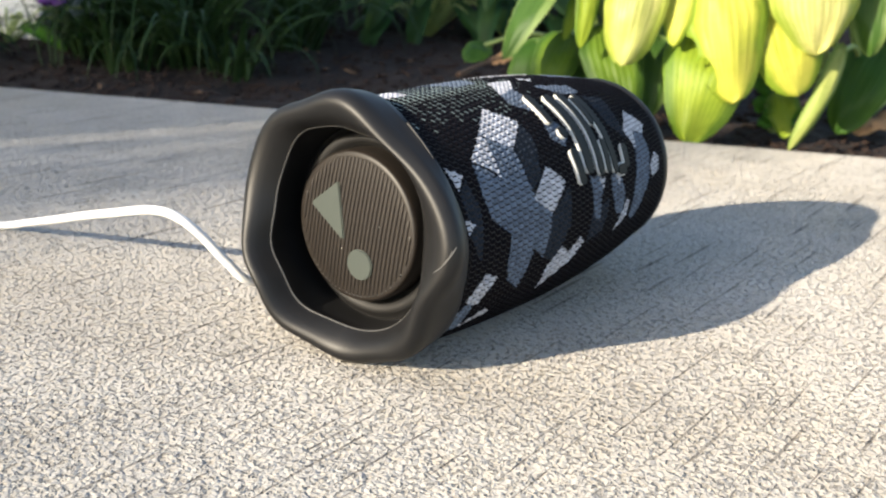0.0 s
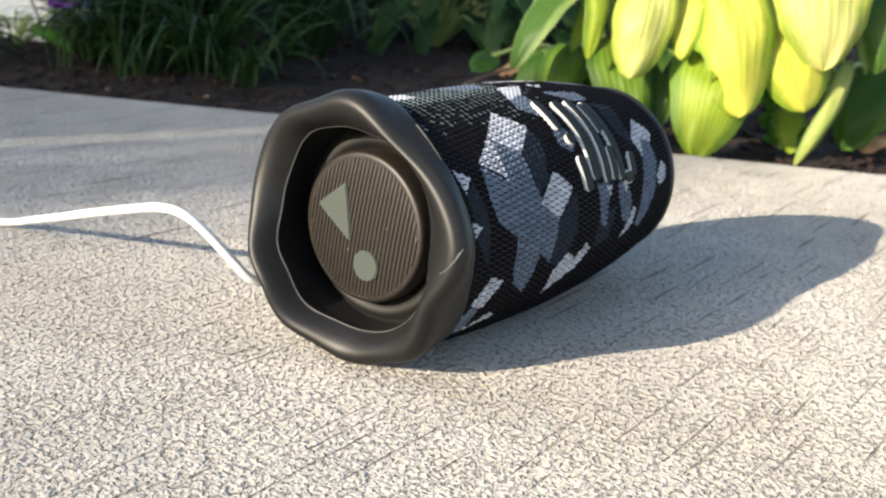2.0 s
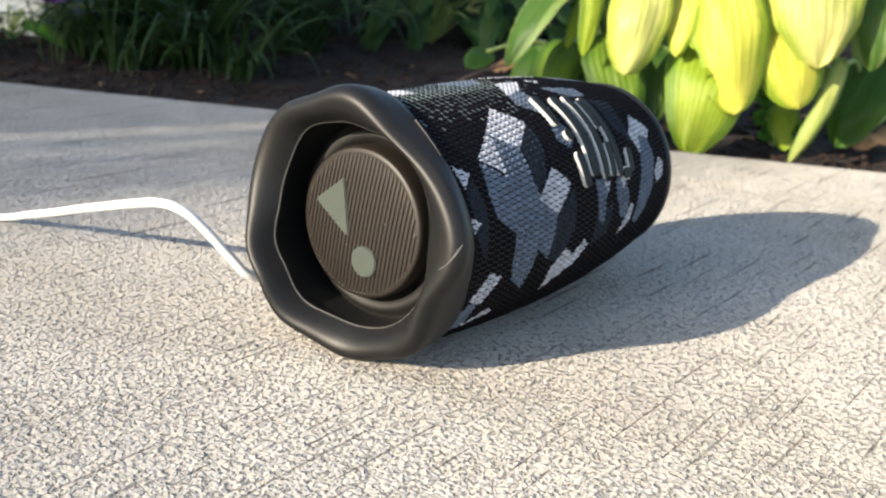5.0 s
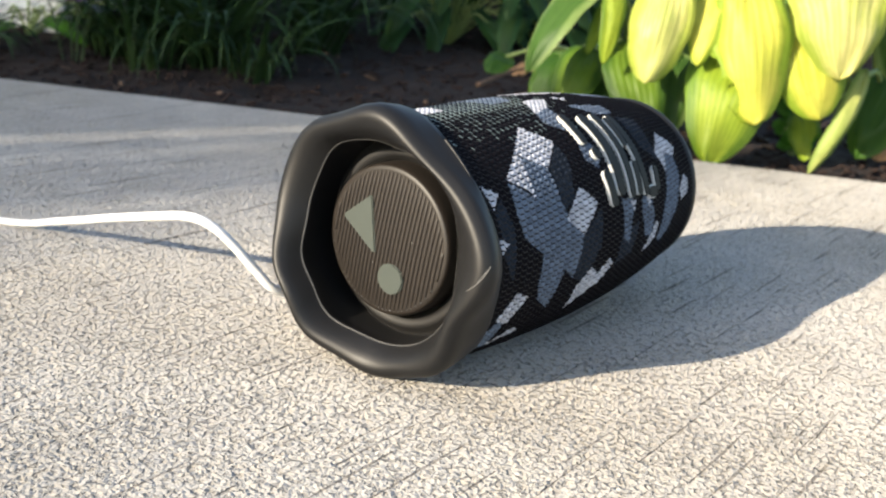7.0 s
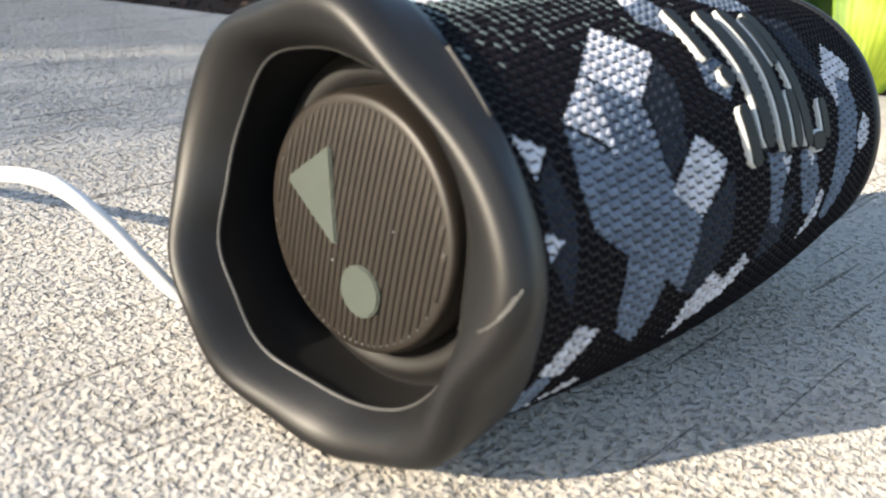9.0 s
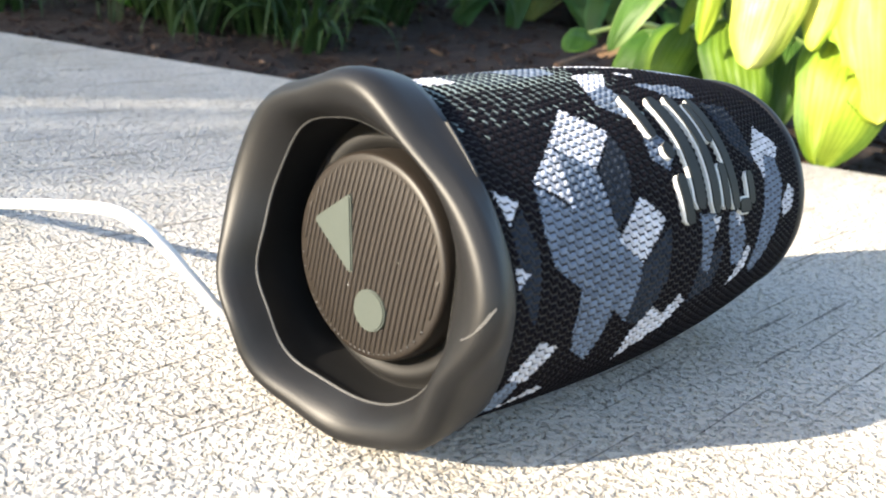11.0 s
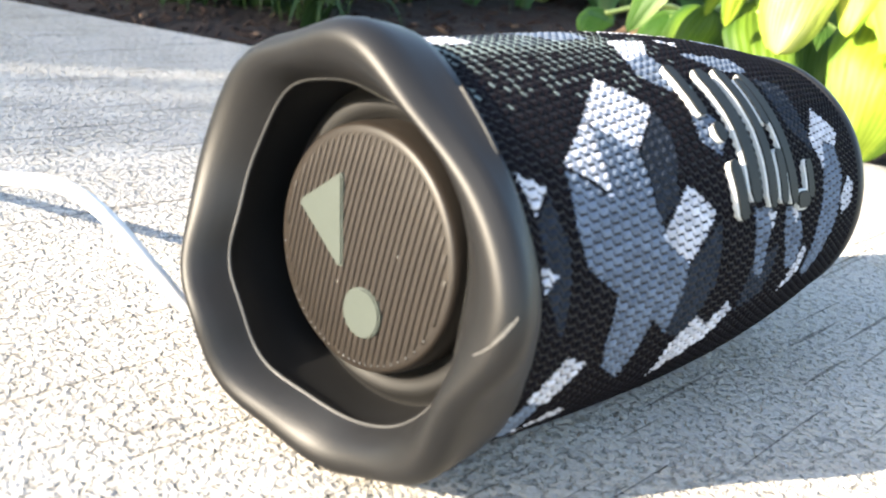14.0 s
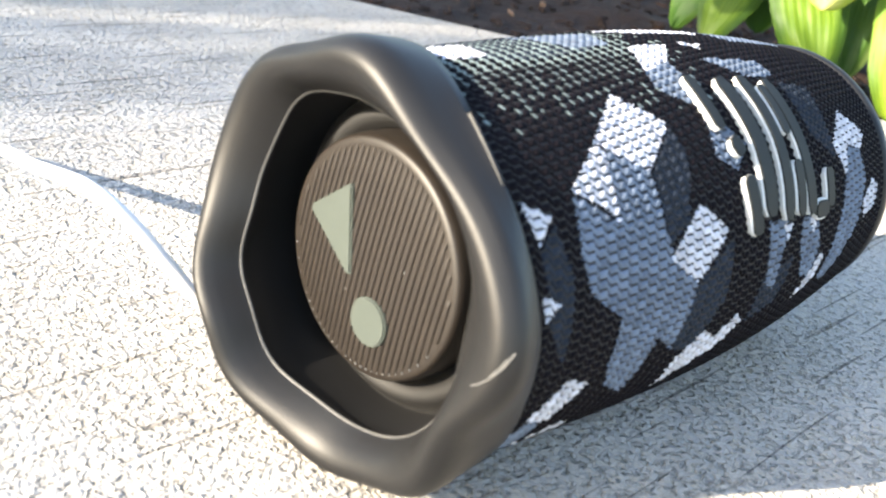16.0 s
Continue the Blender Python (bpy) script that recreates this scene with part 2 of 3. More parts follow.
# Harmonics of the front ring, in millimetres: the mean, then cosine and sine of each turn.
RING_OUTER = [-1.52, 3.16, 1.68, -0.47, -3.09, 1.13, 1.13, 0.64, 0.48, 0.43, 1.08, -0.13, 0.86, 0.25, -0.27, 0.49, 0.26, 0.48, 0.14, -0.05, -0.32]
RING_INNER = [-0.9, 1.97, 1.46, -1.63, -1.26, -0.45, -0.08, -1.19, -0.47, -0.13, -0.8, 0.4, 0.03, 0.22, -0.17, -0.13, 0.3, 0.06, 0.28, -0.28, -0.11]
CREST_AT = [-1.41, 3.56, 2.48, -0.72, -2.2, -0.76, 2.02]
LIP_AT = [-2.63, 3.02, 1.7, -0.01, -1.15, -0.18, 1.66, -0.19, 0.37]
BACK_AT = [-0.19, -0.11, -0.54, -0.85, -6.98, -2.09, -1.53, 0.44, 2.19]


def series(c, a):
    return 0.001 * (c[0] + sum(c[2 * k - 1] * math.cos(k * a) + c[2 * k] * math.sin(k * a) for k in range(1, len(c) // 2 + 1)))


def lathe(profile, steps=180, lift=0.0, floor=0.0006):
    """A surface turned about the speaker's axis; each profile row: y and radius."""
    verts, faces = [], []
    for y, r, *_ in profile:
        for k in range(steps):
            a = 2 * math.pi * k / steps
            verts.append((r * math.cos(a), y, max(axis(y) + lift + r * math.sin(a), floor)))
    return verts, strips(len(profile), steps)


def strips(rows, steps):
    return [(i * steps + k, (i + 1) * steps + k, (i + 1) * steps + (k + 1) % steps, i * steps + (k + 1) % steps) for i in range(rows - 1) for k in range(steps)]


RING_RISE = 0.05


def ring_point(row, a):
    """A point of the wavy ring. Each row: y, radius, weight of the outer waves, of the lip's and of the back edge's."""
    y, r, outer, inner, back = row
    rr = r + outer * series(RING_OUTER, a) + inner * series(RING_INNER, a)
    yy = y + (0.4 if y > 0.009 and inner == 0 else 1.0) * outer * series(CREST_AT, a) + inner * series(LIP_AT, a) + back * series(BACK_AT, a)
    return (rr * math.cos(a), yy, max(RING_RISE + rr * math.sin(a), 0.0006))


def wavy(rows, steps=240):
    return [ring_point(row, 2 * math.pi * k / steps) for row in rows for k in range(steps)], strips(len(rows), steps)


def box_mesh(name, size, material, bevel=0.0):
    bm = bmesh.new()
    bmesh.ops.create_cube(bm, size=1)
    for v in bm.verts:
        v.co = Vector((v.co.x * size[0], v.co.y * size[1], v.co.z * size[2]))
    if bevel:
        bmesh.ops.bevel(bm, geom=bm.edges, offset=bevel, segments=2, affect="EDGES")
    me = bpy.data.meshes.new(name)
    bm.to_mesh(me)
    bm.free()
    me.materials.append(material)
    return me


# ---- pavement and ground ----
EDGE_AT, EDGE_TURN = Vector((-0.238, 0.432, 0)), math.atan2(0.615, 1.0)
along = Vector((math.cos(EDGE_TURN), math.sin(EDGE_TURN), 0))
away = Vector((-along.y, along.x, 0))


def edge_point(a, b, z=0.0):
    """a metres along the pavement's edge, b metres into the bed."""
    p = EDGE_AT + along * a + away * b
    return (p.x, p.y, z)


def pavement():
    rows = [(-3.0, 0.0), (-0.004, 0.0), (-0.001, -0.0012), (0.0, -0.004), (0.0, -0.10)]
    cols = [-4 + 0.1 * i for i in range(81)]
    rng = random.Random(4)
    wob = [rng.uniform(-0.002, 0.002) for _ in cols]
    verts = [edge_point(a, b + (w if b > -1 else 0), z) for b, z in rows for a, w in zip(cols, wob)]
    n = len(cols)
    faces = [(i * n + k, i * n + k + 1, (i + 1) * n + k + 1, (i + 1) * n + k) for i in range(len(rows) - 1) for k in range(n - 1)]
    ob = new("pavement", mesh_of("pavement", verts, faces, [CONCRETE], smooth=False))
    tagged(ob, "pale broom-finished concrete pavement with dark pits", "pavement", kind="structure")


def ground():
    s = 400
    ob = new("ground", mesh_of("ground", [(-s, -s, -0.12), (s, -s, -0.12), (s, s, -0.12), (-s, s, -0.12)], [(0, 1, 2, 3)], [EARTH]))
    tagged(ob, "dark green lawn reaching to the horizon", "ground", kind="structure")


def bed_height(a, b):
    n = noise.noise(Vector((a * 9, b * 9, 0))) * 0.010 + noise.noise(Vector((a * 30, b * 30, 3))) * 0.005
    return -0.012 + min(b, 1.2) * 0.05 + n * min(1, b * 12 + 0.3)


def mulch_bed():
    na, nb = 260, 110
    verts, faces = [], []
    for j in range(nb):
        b = 0.001 + 3.0 * (j / (nb - 1)) ** 1.7
        for i in range(na):
            a = -2.6 + 5.2 * i / (na - 1)
            verts.append(edge_point(a, b, bed_height(a, b)))
    for j in range(nb - 1):
        for i in range(na - 1):
            faces.append((j * na + i, j * na + i + 1, (j + 1) * na + i + 1, (j + 1) * na + i))
    ob = new("mulch_bed", mesh_of("mulch_bed", verts, faces, [SOIL]))
    tagged(ob, "dark brown mulched garden bed beside the pavement", "garden bed", kind="structure")


def chips(name, count, material, size, seed, label, reach=1.1):
    rng = random.Random(seed)
    verts, faces = [], []
    for _ in range(count):
        a, b = rng.uniform(-1.2, 1.3), rng.uniform(0.008, 1) ** 1.4 * reach
        p = Vector(edge_point(a, b, bed_height(a, b) + 0.002))
        l, w, h = rng.uniform(0.5, 1.5) * size, rng.uniform(0.2, 0.5) * size, rng.uniform(0.1, 0.3) * size
        turn = Euler((rng.uniform(-0.5, 0.5), rng.uniform(-0.5, 0.5), rng.uniform(0, 6.3))).to_matrix()
        k = len(verts)
        for x, y, z in ((-1, -1, -1), (1, -0.6, -1), (0.9, 1, -1), (-0.8, 0.7, -1), (-0.8, -0.7, 1), (0.7, -0.5, 1), (0.8, 0.6, 1), (-0.6, 0.6, 1)):
            verts.append(p + turn @ Vector((x * l / 2, y * w / 2, z * h / 2)))
        faces += [tuple(k + q for q in f) for f in ((3, 2, 1, 0), (4, 5, 6, 7), (0, 1, 5, 4), (1, 2, 6, 5), (2, 3, 7, 6), (3, 0, 4, 7))]
    ob = new(name, mesh_of(name, verts, faces, [material], smooth=False))
    tagged(ob, label, "mulch", kind="stuff")


pavement()
ground()
mulch_bed()
chips("bark_chips", 11000, CHIP, 0.0085, 1, "dark brown bark chips scattered over the garden bed")
chips("tan_chips", 130, LIGHT_CHIP, 0.011, 2, "pale tan dry chips scattered over the garden bed", 0.7)


# ---- the speaker ----
R_MID, Y_BEGIN, Y_END = 0.0501, 0.0125, 0.1912


def axis(y):
    """Height of the speaker's axis: it climbs a little towards the narrower far end."""
    return 0.0486 + 0.014 * np.maximum(0.0, y - 0.06)


def radius(y):
    return R_MID - 0.0039 * np.maximum(0.0, (0.09 - y) / 0.10) ** 2 - 0.0075 * np.maximum(0.0, (y - 0.09) / 0.09) ** 2


def on_skin(y, deg, lift=0.0):
    r = radius(y) + lift
    return (r * math.cos(radians(deg)), y, max(axis(y) + r * math.sin(radians(deg)), 0.0008))


CAMO = []  # rows of thread index (1 dark, 2 slate, 3 white) and the outline in y (mm) and degrees round the axis


def patch(kind, *outline):
    CAMO.append((kind, [(y / 1000, a) for y, a in outline]))


patch(1, (76.8, 52.3), (79.1, 44.1), (73.1, 25.5), (65.0, 21.1), (64.4, 40.7))
patch(1, (77.4, 7.6), (91.9, 18.9), (91.4, -0.1), (84.0, -16.0), (74.5, -11.8))
patch(1, (23.6, 27.8), (28.9, 33.4), (32.8, 17.8), (31.9, -3.8), (25.9, 8.0))
patch(1, (109.1, 1.6), (124.7, 5.9), (121.4, -10.6), (108.3, -13.2))
patch(1, (138.0, 62.6), (153.1, 60.5), (151.2, 32.6), (139.5, 42.4))
patch(2, (51.0, 49.8), (63.5, 41.2), (64.5, 26.3), (66.5, 19.2), (77.0, 8.6), (76.5, -0.0), (74.3, -11.8), (66.2, -5.2), (65.0, -11.7), (62.3, -24.3), (52.9, -17.5), (49.2, -8.3), (49.6, 5.3), (38.2, 13.9), (35.5, 25.2), (36.2, 40.0), (49.0, 29.9))
patch(2, (83.9, 71.6), (96.8, 75.7), (96.7, 63.7), (97.2, 51.5), (104.5, 43.3), (97.4, 36.1), (90.1, 41.1), (92.7, 56.5), (82.3, 64.6))
patch(2, (110.3, 75.7), (138.2, 73.6), (139.7, 65.6), (125.0, 65.7))
patch(2, (108.5, 19.3), (116.2, 18.9), (121.5, 15.8), (116.8, 7.9), (116.8, -3.9), (110.9, -0.0))
patch(2, (127.1, 17.3), (136.1, 15.8), (140.0, 7.0), (139.8, -6.2), (132.5, -3.7), (126.9, 9.1))
patch(2, (153.6, 37.5), (170.3, 33.7), (172.3, 22.5), (167.7, 5.2), (160.0, -7.4), (153.2, -13.8), (148.5, -9.6), (151.7, 7.0), (156.9, 25.9))
patch(1, (30.2, 116.3), (92.5, 98.1), (76.9, 86.0), (58.1, 83.6), (39.7, 86.7), (28.2, 98.2))
patch(3, (28.2, 108.2), (45.4, 103.0), (43.5, 88.9), (32.1, 90.4))
patch(2, (64.1, 107.6), (89.8, 100.1), (86.1, 88.0), (71.5, 87.8))
patch(3, (95.2, 105.2), (138.9, 108.4), (135.5, 95.4), (105.9, 97.3))
patch(2, (138.9, 100.4), (180.4, 104.3), (177.1, 90.3), (144.0, 88.4))
patch(3, (112.8, 86.4), (122.3, 84.5), (118.5, 80.6))
patch(2, (37.4, -42.5), (36.3, -28.1), (32.0, -23.5), (28.0, -29.2), (25.2, -44.7))
patch(3, (64.5, 65.4), (77.1, 53.3), (63.5, 41.2), (57.2, 45.8), (51.0, 50.8), (49.1, 51.8))
patch(3, (50.0, 52.5), (36.5, 40.5), (45.0, 35.0), (49.0, 29.9), (49.7, 39.3), (51.1, 48.4))
patch(3, (78.5, 30.0), (89.9, 20.8), (77.5, 8.6), (65.8, 17.6))
patch(3, (20.7, 41.0), (28.5, 35.5), (23.5, 28.9))
patch(3, (22.9, 17.2), (28.5, 14.0), (24.5, 9.7))
patch(3, (29.6, -22.9), (36.4, -9.8), (44.9, -13.7), (37.7, -27.6))
patch(3, (36.5, -42.6), (47.1, -31.8), (52.6, -36.2), (40.8, -41.3))
patch(3, (80.3, -17.9), (87.4, -9.2), (94.5, -14.3), (102.1, -8.1), (106.1, -12.3), (99.0, -20.4), (88.5, -26.2), (81.1, -31.9))
patch(3, (90.4, 85.2), (107.1, 85.4), (97.2, 75.7), (84.2, 71.6))
patch(3, (116.1, 17.8), (121.5, 16.1), (118.7, 11.5))
patch(3, (131.2, 16.6), (137.0, 16.2), (134.4, 9.8))
patch(3, (164.2, 50.1), (176.8, 39.6), (170.7, 33.7), (161.5, 37.0), (156.9, 25.9), (151.5, 37.5))
patch(3, (178.6, 21.8), (183.8, 17.5), (181.7, 9.9), (173.2, 6.6), (170.8, 13.6))
patch(3, (137.9, -7.1), (142.6, 1.2), (146.5, -0.5), (144.0, -9.3), (133.9, -14.2))
_rng = random.Random(11)
for _ in range(46):
    _y, _a, _k = _rng.uniform(24, 172), _rng.uniform(118, 300), _rng.choice((1, 2, 2, 3))
    _s = _rng.uniform(8, 17)
    patch(_k, *[(_y + _s * math.cos(w + _rng.uniform(-0.4, 0.4)), _a + 1.4 * _s * math.sin(w)) for w in (0.3, 1.5, 2.9, 4.4, 5.4)])


def thread_at(y, a):
    """The thread colour of each stitch, by the patches that hold its middle."""
    kind = np.zeros(len(y), np.int32)
    for k, outline in CAMO:
        inside = np.zeros(len(y), bool)
        for (y0, a0), (y1, a1) in zip(outline, outline[1:] + outline[:1]):
            if a0 == a1:
                continue
            cross = ((a0 > a) != (a1 > a)) & (y < (y1 - y0) * (a - a0) / (a1 - a0) + y0)
            inside ^= cross
        kind[inside] = k
    return kind


def fabric_mesh():
    """Basket weave: in each cell a domed pad and, between pads, a thin lower thread set off by half a row."""
    y0, y1, ny, na = Y_BEGIN, Y_END, 51, 132
    dy, da = (y1 - y0) / ny, 360 / na
    i, k = np.meshgrid(np.arange(ny), np.arange(na), indexing="ij")
    i, k = i.ravel(), k.ravel()
    rng = np.random.default_rng(5)
    all_verts, all_faces, all_kinds, done = [], [], [], 0
    steps = (-1.0, -0.62, 0.0, 0.62, 1.0)
    for shift_y, shift_a, half_y, half_a, top, tilt in ((0.5, 0.0, 0.40, 0.42, 0.00066, 0.12), (1.0, 0.5, 0.17, 0.52, 0.00050, -0.18)):
        y = y0 + (i + shift_y) * dy
        a = -60 + (k + shift_a + 0.22 * i % 1.0) * da
        verts = np.zeros((len(y), 25, 3))
        flat = np.zeros((len(y), 25, 2))
        for p, u in enumerate(steps):
            for q, v in enumerate(steps):
                dome = (1 - abs(u) ** 3) * (1 - abs(v) ** 3)
                yy = y + (u * half_y * (1 - 0.12 * abs(v)) + tilt * v) * dy + rng.normal(0, 0.00003, len(y))
                aa = np.radians(a + v * half_a * (1 - 0.10 * abs(u)) * da)
                flat[:, p * 5 + q] = np.stack([yy, np.degrees(aa)], -1)
                lift = -0.00020 + top * dome ** 0.4 + rng.normal(0, 0.00003, len(y))
                r = radius(yy) + lift
                z = axis(yy) + r * np.sin(aa)
                verts[:, p * 5 + q] = np.stack([r * np.cos(aa), yy, np.maximum(z, 0.0008 + lift)], -1)
        quads = np.array([(p * 5 + q, (p + 1) * 5 + q, (p + 1) * 5 + q + 1, p * 5 + q + 1) for p in range(4) for q in range(4)])[:, ::-1]
        all_faces.append((done + np.arange(len(y))[:, None, None] * 25 + quads[None]).reshape(-1, 4))
        all_verts.append(verts.reshape(-1, 3))
        middle = flat[:, quads].mean(2).reshape(-1, 2)
        kinds = thread_at(middle[:, 0], middle[:, 1])
        # Dark threads along the top turn pale teal: sun glints put into the colour.
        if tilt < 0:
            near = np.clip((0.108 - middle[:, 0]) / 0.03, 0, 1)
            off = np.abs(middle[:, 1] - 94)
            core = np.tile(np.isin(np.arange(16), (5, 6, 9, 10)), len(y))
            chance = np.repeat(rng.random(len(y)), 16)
            glints = (kinds < 2) & (chance < near * 1.6) & ((off < 13) | core & (chance < 1.5 - off / 26) & (off < 38))
            kinds[glints] = 4
        all_kinds.append(kinds)
        done += len(y) * 25
    return mesh_of("fabric", np.concatenate(all_verts).tolist(), np.concatenate(all_faces).tolist(), [BLACK, DARK, SLATE, WHITE, GLINT_THREAD], np.concatenate(all_kinds), smooth=True)


def ribbon(path, width, lift, material, name):
    """A raised bar with rounded ends that follows the curved skin."""
    n = 14
    pts = []
    for j in range(n + 1):
        f = j / n * (len(path) - 1)
        q = min(int(f), len(path) - 2)
        t = f - q
        pts.append((path[q][0] * (1 - t) + path[q + 1][0] * t, path[q][1] * (1 - t) + path[q + 1][1] * t))
    verts, faces = [], []
    total = sum(math.hypot(b[0] - a[0], radians(b[1] - a[1]) * 0.05) for a, b in zip(pts, pts[1:]))
    run = 0.0
    for j, (y, a) in enumerate(pts):
        b, c = pts[min(j + 1, n)], pts[max(j - 1, 0)]
        ty, ta = b[0] - c[0], radians(b[1] - c[1]) * 0.05
        l = math.hypot(ty, ta) or 1
        ny, nang = -ta / l, ty / l
        if j:
            run += math.hypot(y - pts[j - 1][0], radians(a - pts[j - 1][1]) * 0.05)
        end = min(run, total - run)
        w = width * (1 - 0.45 * max(0, 1 - end / (width * 0.35)) ** 2) / 2
        for side, h in ((-1, 0.0), (-1, lift * 0.8), (-0.86, lift), (0.86, lift), (1, lift * 0.8), (1, 0.0)):
            verts.append(on_skin(y + ny * w * side, a + math.degrees(nang * w * side / 0.05), h))
    for j in range(n):
        for k in range(5):
            faces.append((j * 6 + k, j * 6 + k + 1, (j + 1) * 6 + k + 1, (j + 1) * 6 + k))
    faces += [tuple(range(5, -1, -1)), tuple(n * 6 + k for k in range(6))]
    return mesh_of(name, verts, faces, [material], smooth=False)


def flat_shape(outline, y, depth, material, name, bevel=0.0004):
    """A flat plate with a soft edge, facing -y; outline in x and z."""
    bm = bmesh.new()
    f = bm.faces.new([bm.verts.new((x, y, z)) for x, z in outline])
    bmesh.ops.recalc_face_normals(bm, faces=[f])
    up = bmesh.ops.extrude_face_region(bm, geom=[f])["geom"]
    top = [v for v in up if isinstance(v, bmesh.types.BMVert)]
    bmesh.ops.translate(bm, verts=top, vec=(0, -depth, 0))
    edges = [e for e in bm.edges if all(v in top for v in e.verts)]
    bmesh.ops.bevel(bm, geom=edges, offset=bevel, segments=2, affect="EDGES")
    bmesh.ops.recalc_face_normals(bm, faces=bm.faces)
    me = bpy.data.meshes.new(name)
    bm.to_mesh(me)
    bm.free()
    me.materials.append(material)
    return me


def radiator(root):
    """The passive radiator: a shallow dome with fine grooves between flat ridges, and the two raised marks."""
    cx, cz, r_face = -0.0012, 0.0498, 0.0284

    def bow(x, z):
        return 0.0176 + 0.0012 * (((x - cx) ** 2 + (z - cz) ** 2) / r_face ** 2)

    profile = [(0.0292, 0.0296), (0.0226, 0.0296), (0.0208, 0.0294), (0.0196, 0.0290), (0.0190, 0.0284)]
    profile += [(0.0176 + 0.0012 * (r / r_face) ** 2 + 0.0003, r) for r in (0.0270, 0.0240, 0.0200, 0.0150, 0.0100, 0.0050, 0.0003)]
    steps = 120
    verts = [(cx + r * math.cos(2 * math.pi * k / steps), y, cz + r * math.sin(2 * math.pi * k / steps)) for y, r in profile for k in range(steps)]
    disc = part("radiator", mesh_of("radiator", verts, strips(len(profile), steps), [PUCK]), root, "ribbed brown-black radiator disc")
    tilt, pitch = radians(7), 0.00187
    for j in range(-14, 15):
        off = j * pitch
        half = math.sqrt(0.0268 ** 2 - off ** 2)
        if half < 0.004:
            continue
        verts, faces = [], []
        for q in range(15):
            t = (q / 7 - 1) * half
            taper = min(1.0, (1.001 - abs(q / 7 - 1)) * 12)
            for side, high in ((-1, -0.00028), (-0.86, 0.00012), (-0.5, 0.00022), (0.5, 0.00022), (0.86, 0.00012), (1, -0.00028)):
                u = off + side * 0.00079 * (0.7 + 0.3 * taper)
                x = cx + u * math.cos(tilt) + t * math.sin(tilt)
                z = cz + u * math.sin(tilt) * -1 + t * math.cos(tilt)
                verts.append((x, bow(x, z) - high * taper, z))
        for q in range(14):
            for k in range(5):
                faces.append((q * 6 + k, q * 6 + k + 1, q * 6 + k + 7, q * 6 + k + 6))
        part("ridge", mesh_of("ridge", verts, faces, [PUCK]), disc)
    # Small pale dots added as glints where the grooves' lower ends catch light.
    rng = random.Random(3)
    for j in range(-14, 14):
        off = (j + 0.5) * pitch
        t = -math.sqrt(0.0272 ** 2 - off ** 2)
        if t > -0.006 or rng.random() < 0.06:
            continue
        x, z = cx + off * math.cos(tilt) + t * math.sin(tilt), cz - off * math.sin(tilt) + t * math.cos(tilt)
        y, r = bow(x, z) - 0.0001, rng.uniform(0.00020, 0.00034)
        verts = [(x + r * math.cos(w) * math.cos(e), y - r * math.sin(e), z + r * math.sin(w) * math.cos(e)) for e in (0.0, 0.6, 1.2) for w in (k * math.pi / 4 for k in range(8))]
        part("groove_glint", mesh_of("groove_glint", verts, strips(3, 8) + [tuple(range(16, 24))], [WORN_AND_GLINT]), disc, "pale dot painted as a glint at a groove's end")
    mark = [(-0.0089, 0.0654), (-0.0098, 0.0659), (-0.0219, 0.0558), (-0.0221, 0.0545), (-0.0065, 0.0442), (-0.0049, 0.0447)]
    part("emblem_wedge", flat_shape(mark, 0.0186, 0.0018, EMBLEM, "emblem_wedge"), disc, "pale grey-green wedge")
    dot = [(0.0034 + 0.0062 * math.cos(2 * math.pi * q / 32), 0.0361 + 0.0060 * math.sin(2 * math.pi * q / 32)) for q in range(32)]
    part("emblem_dot", flat_shape(dot, 0.0186, 0.0018, EMBLEM, "emblem_dot"), disc, "pale grey-green dot")


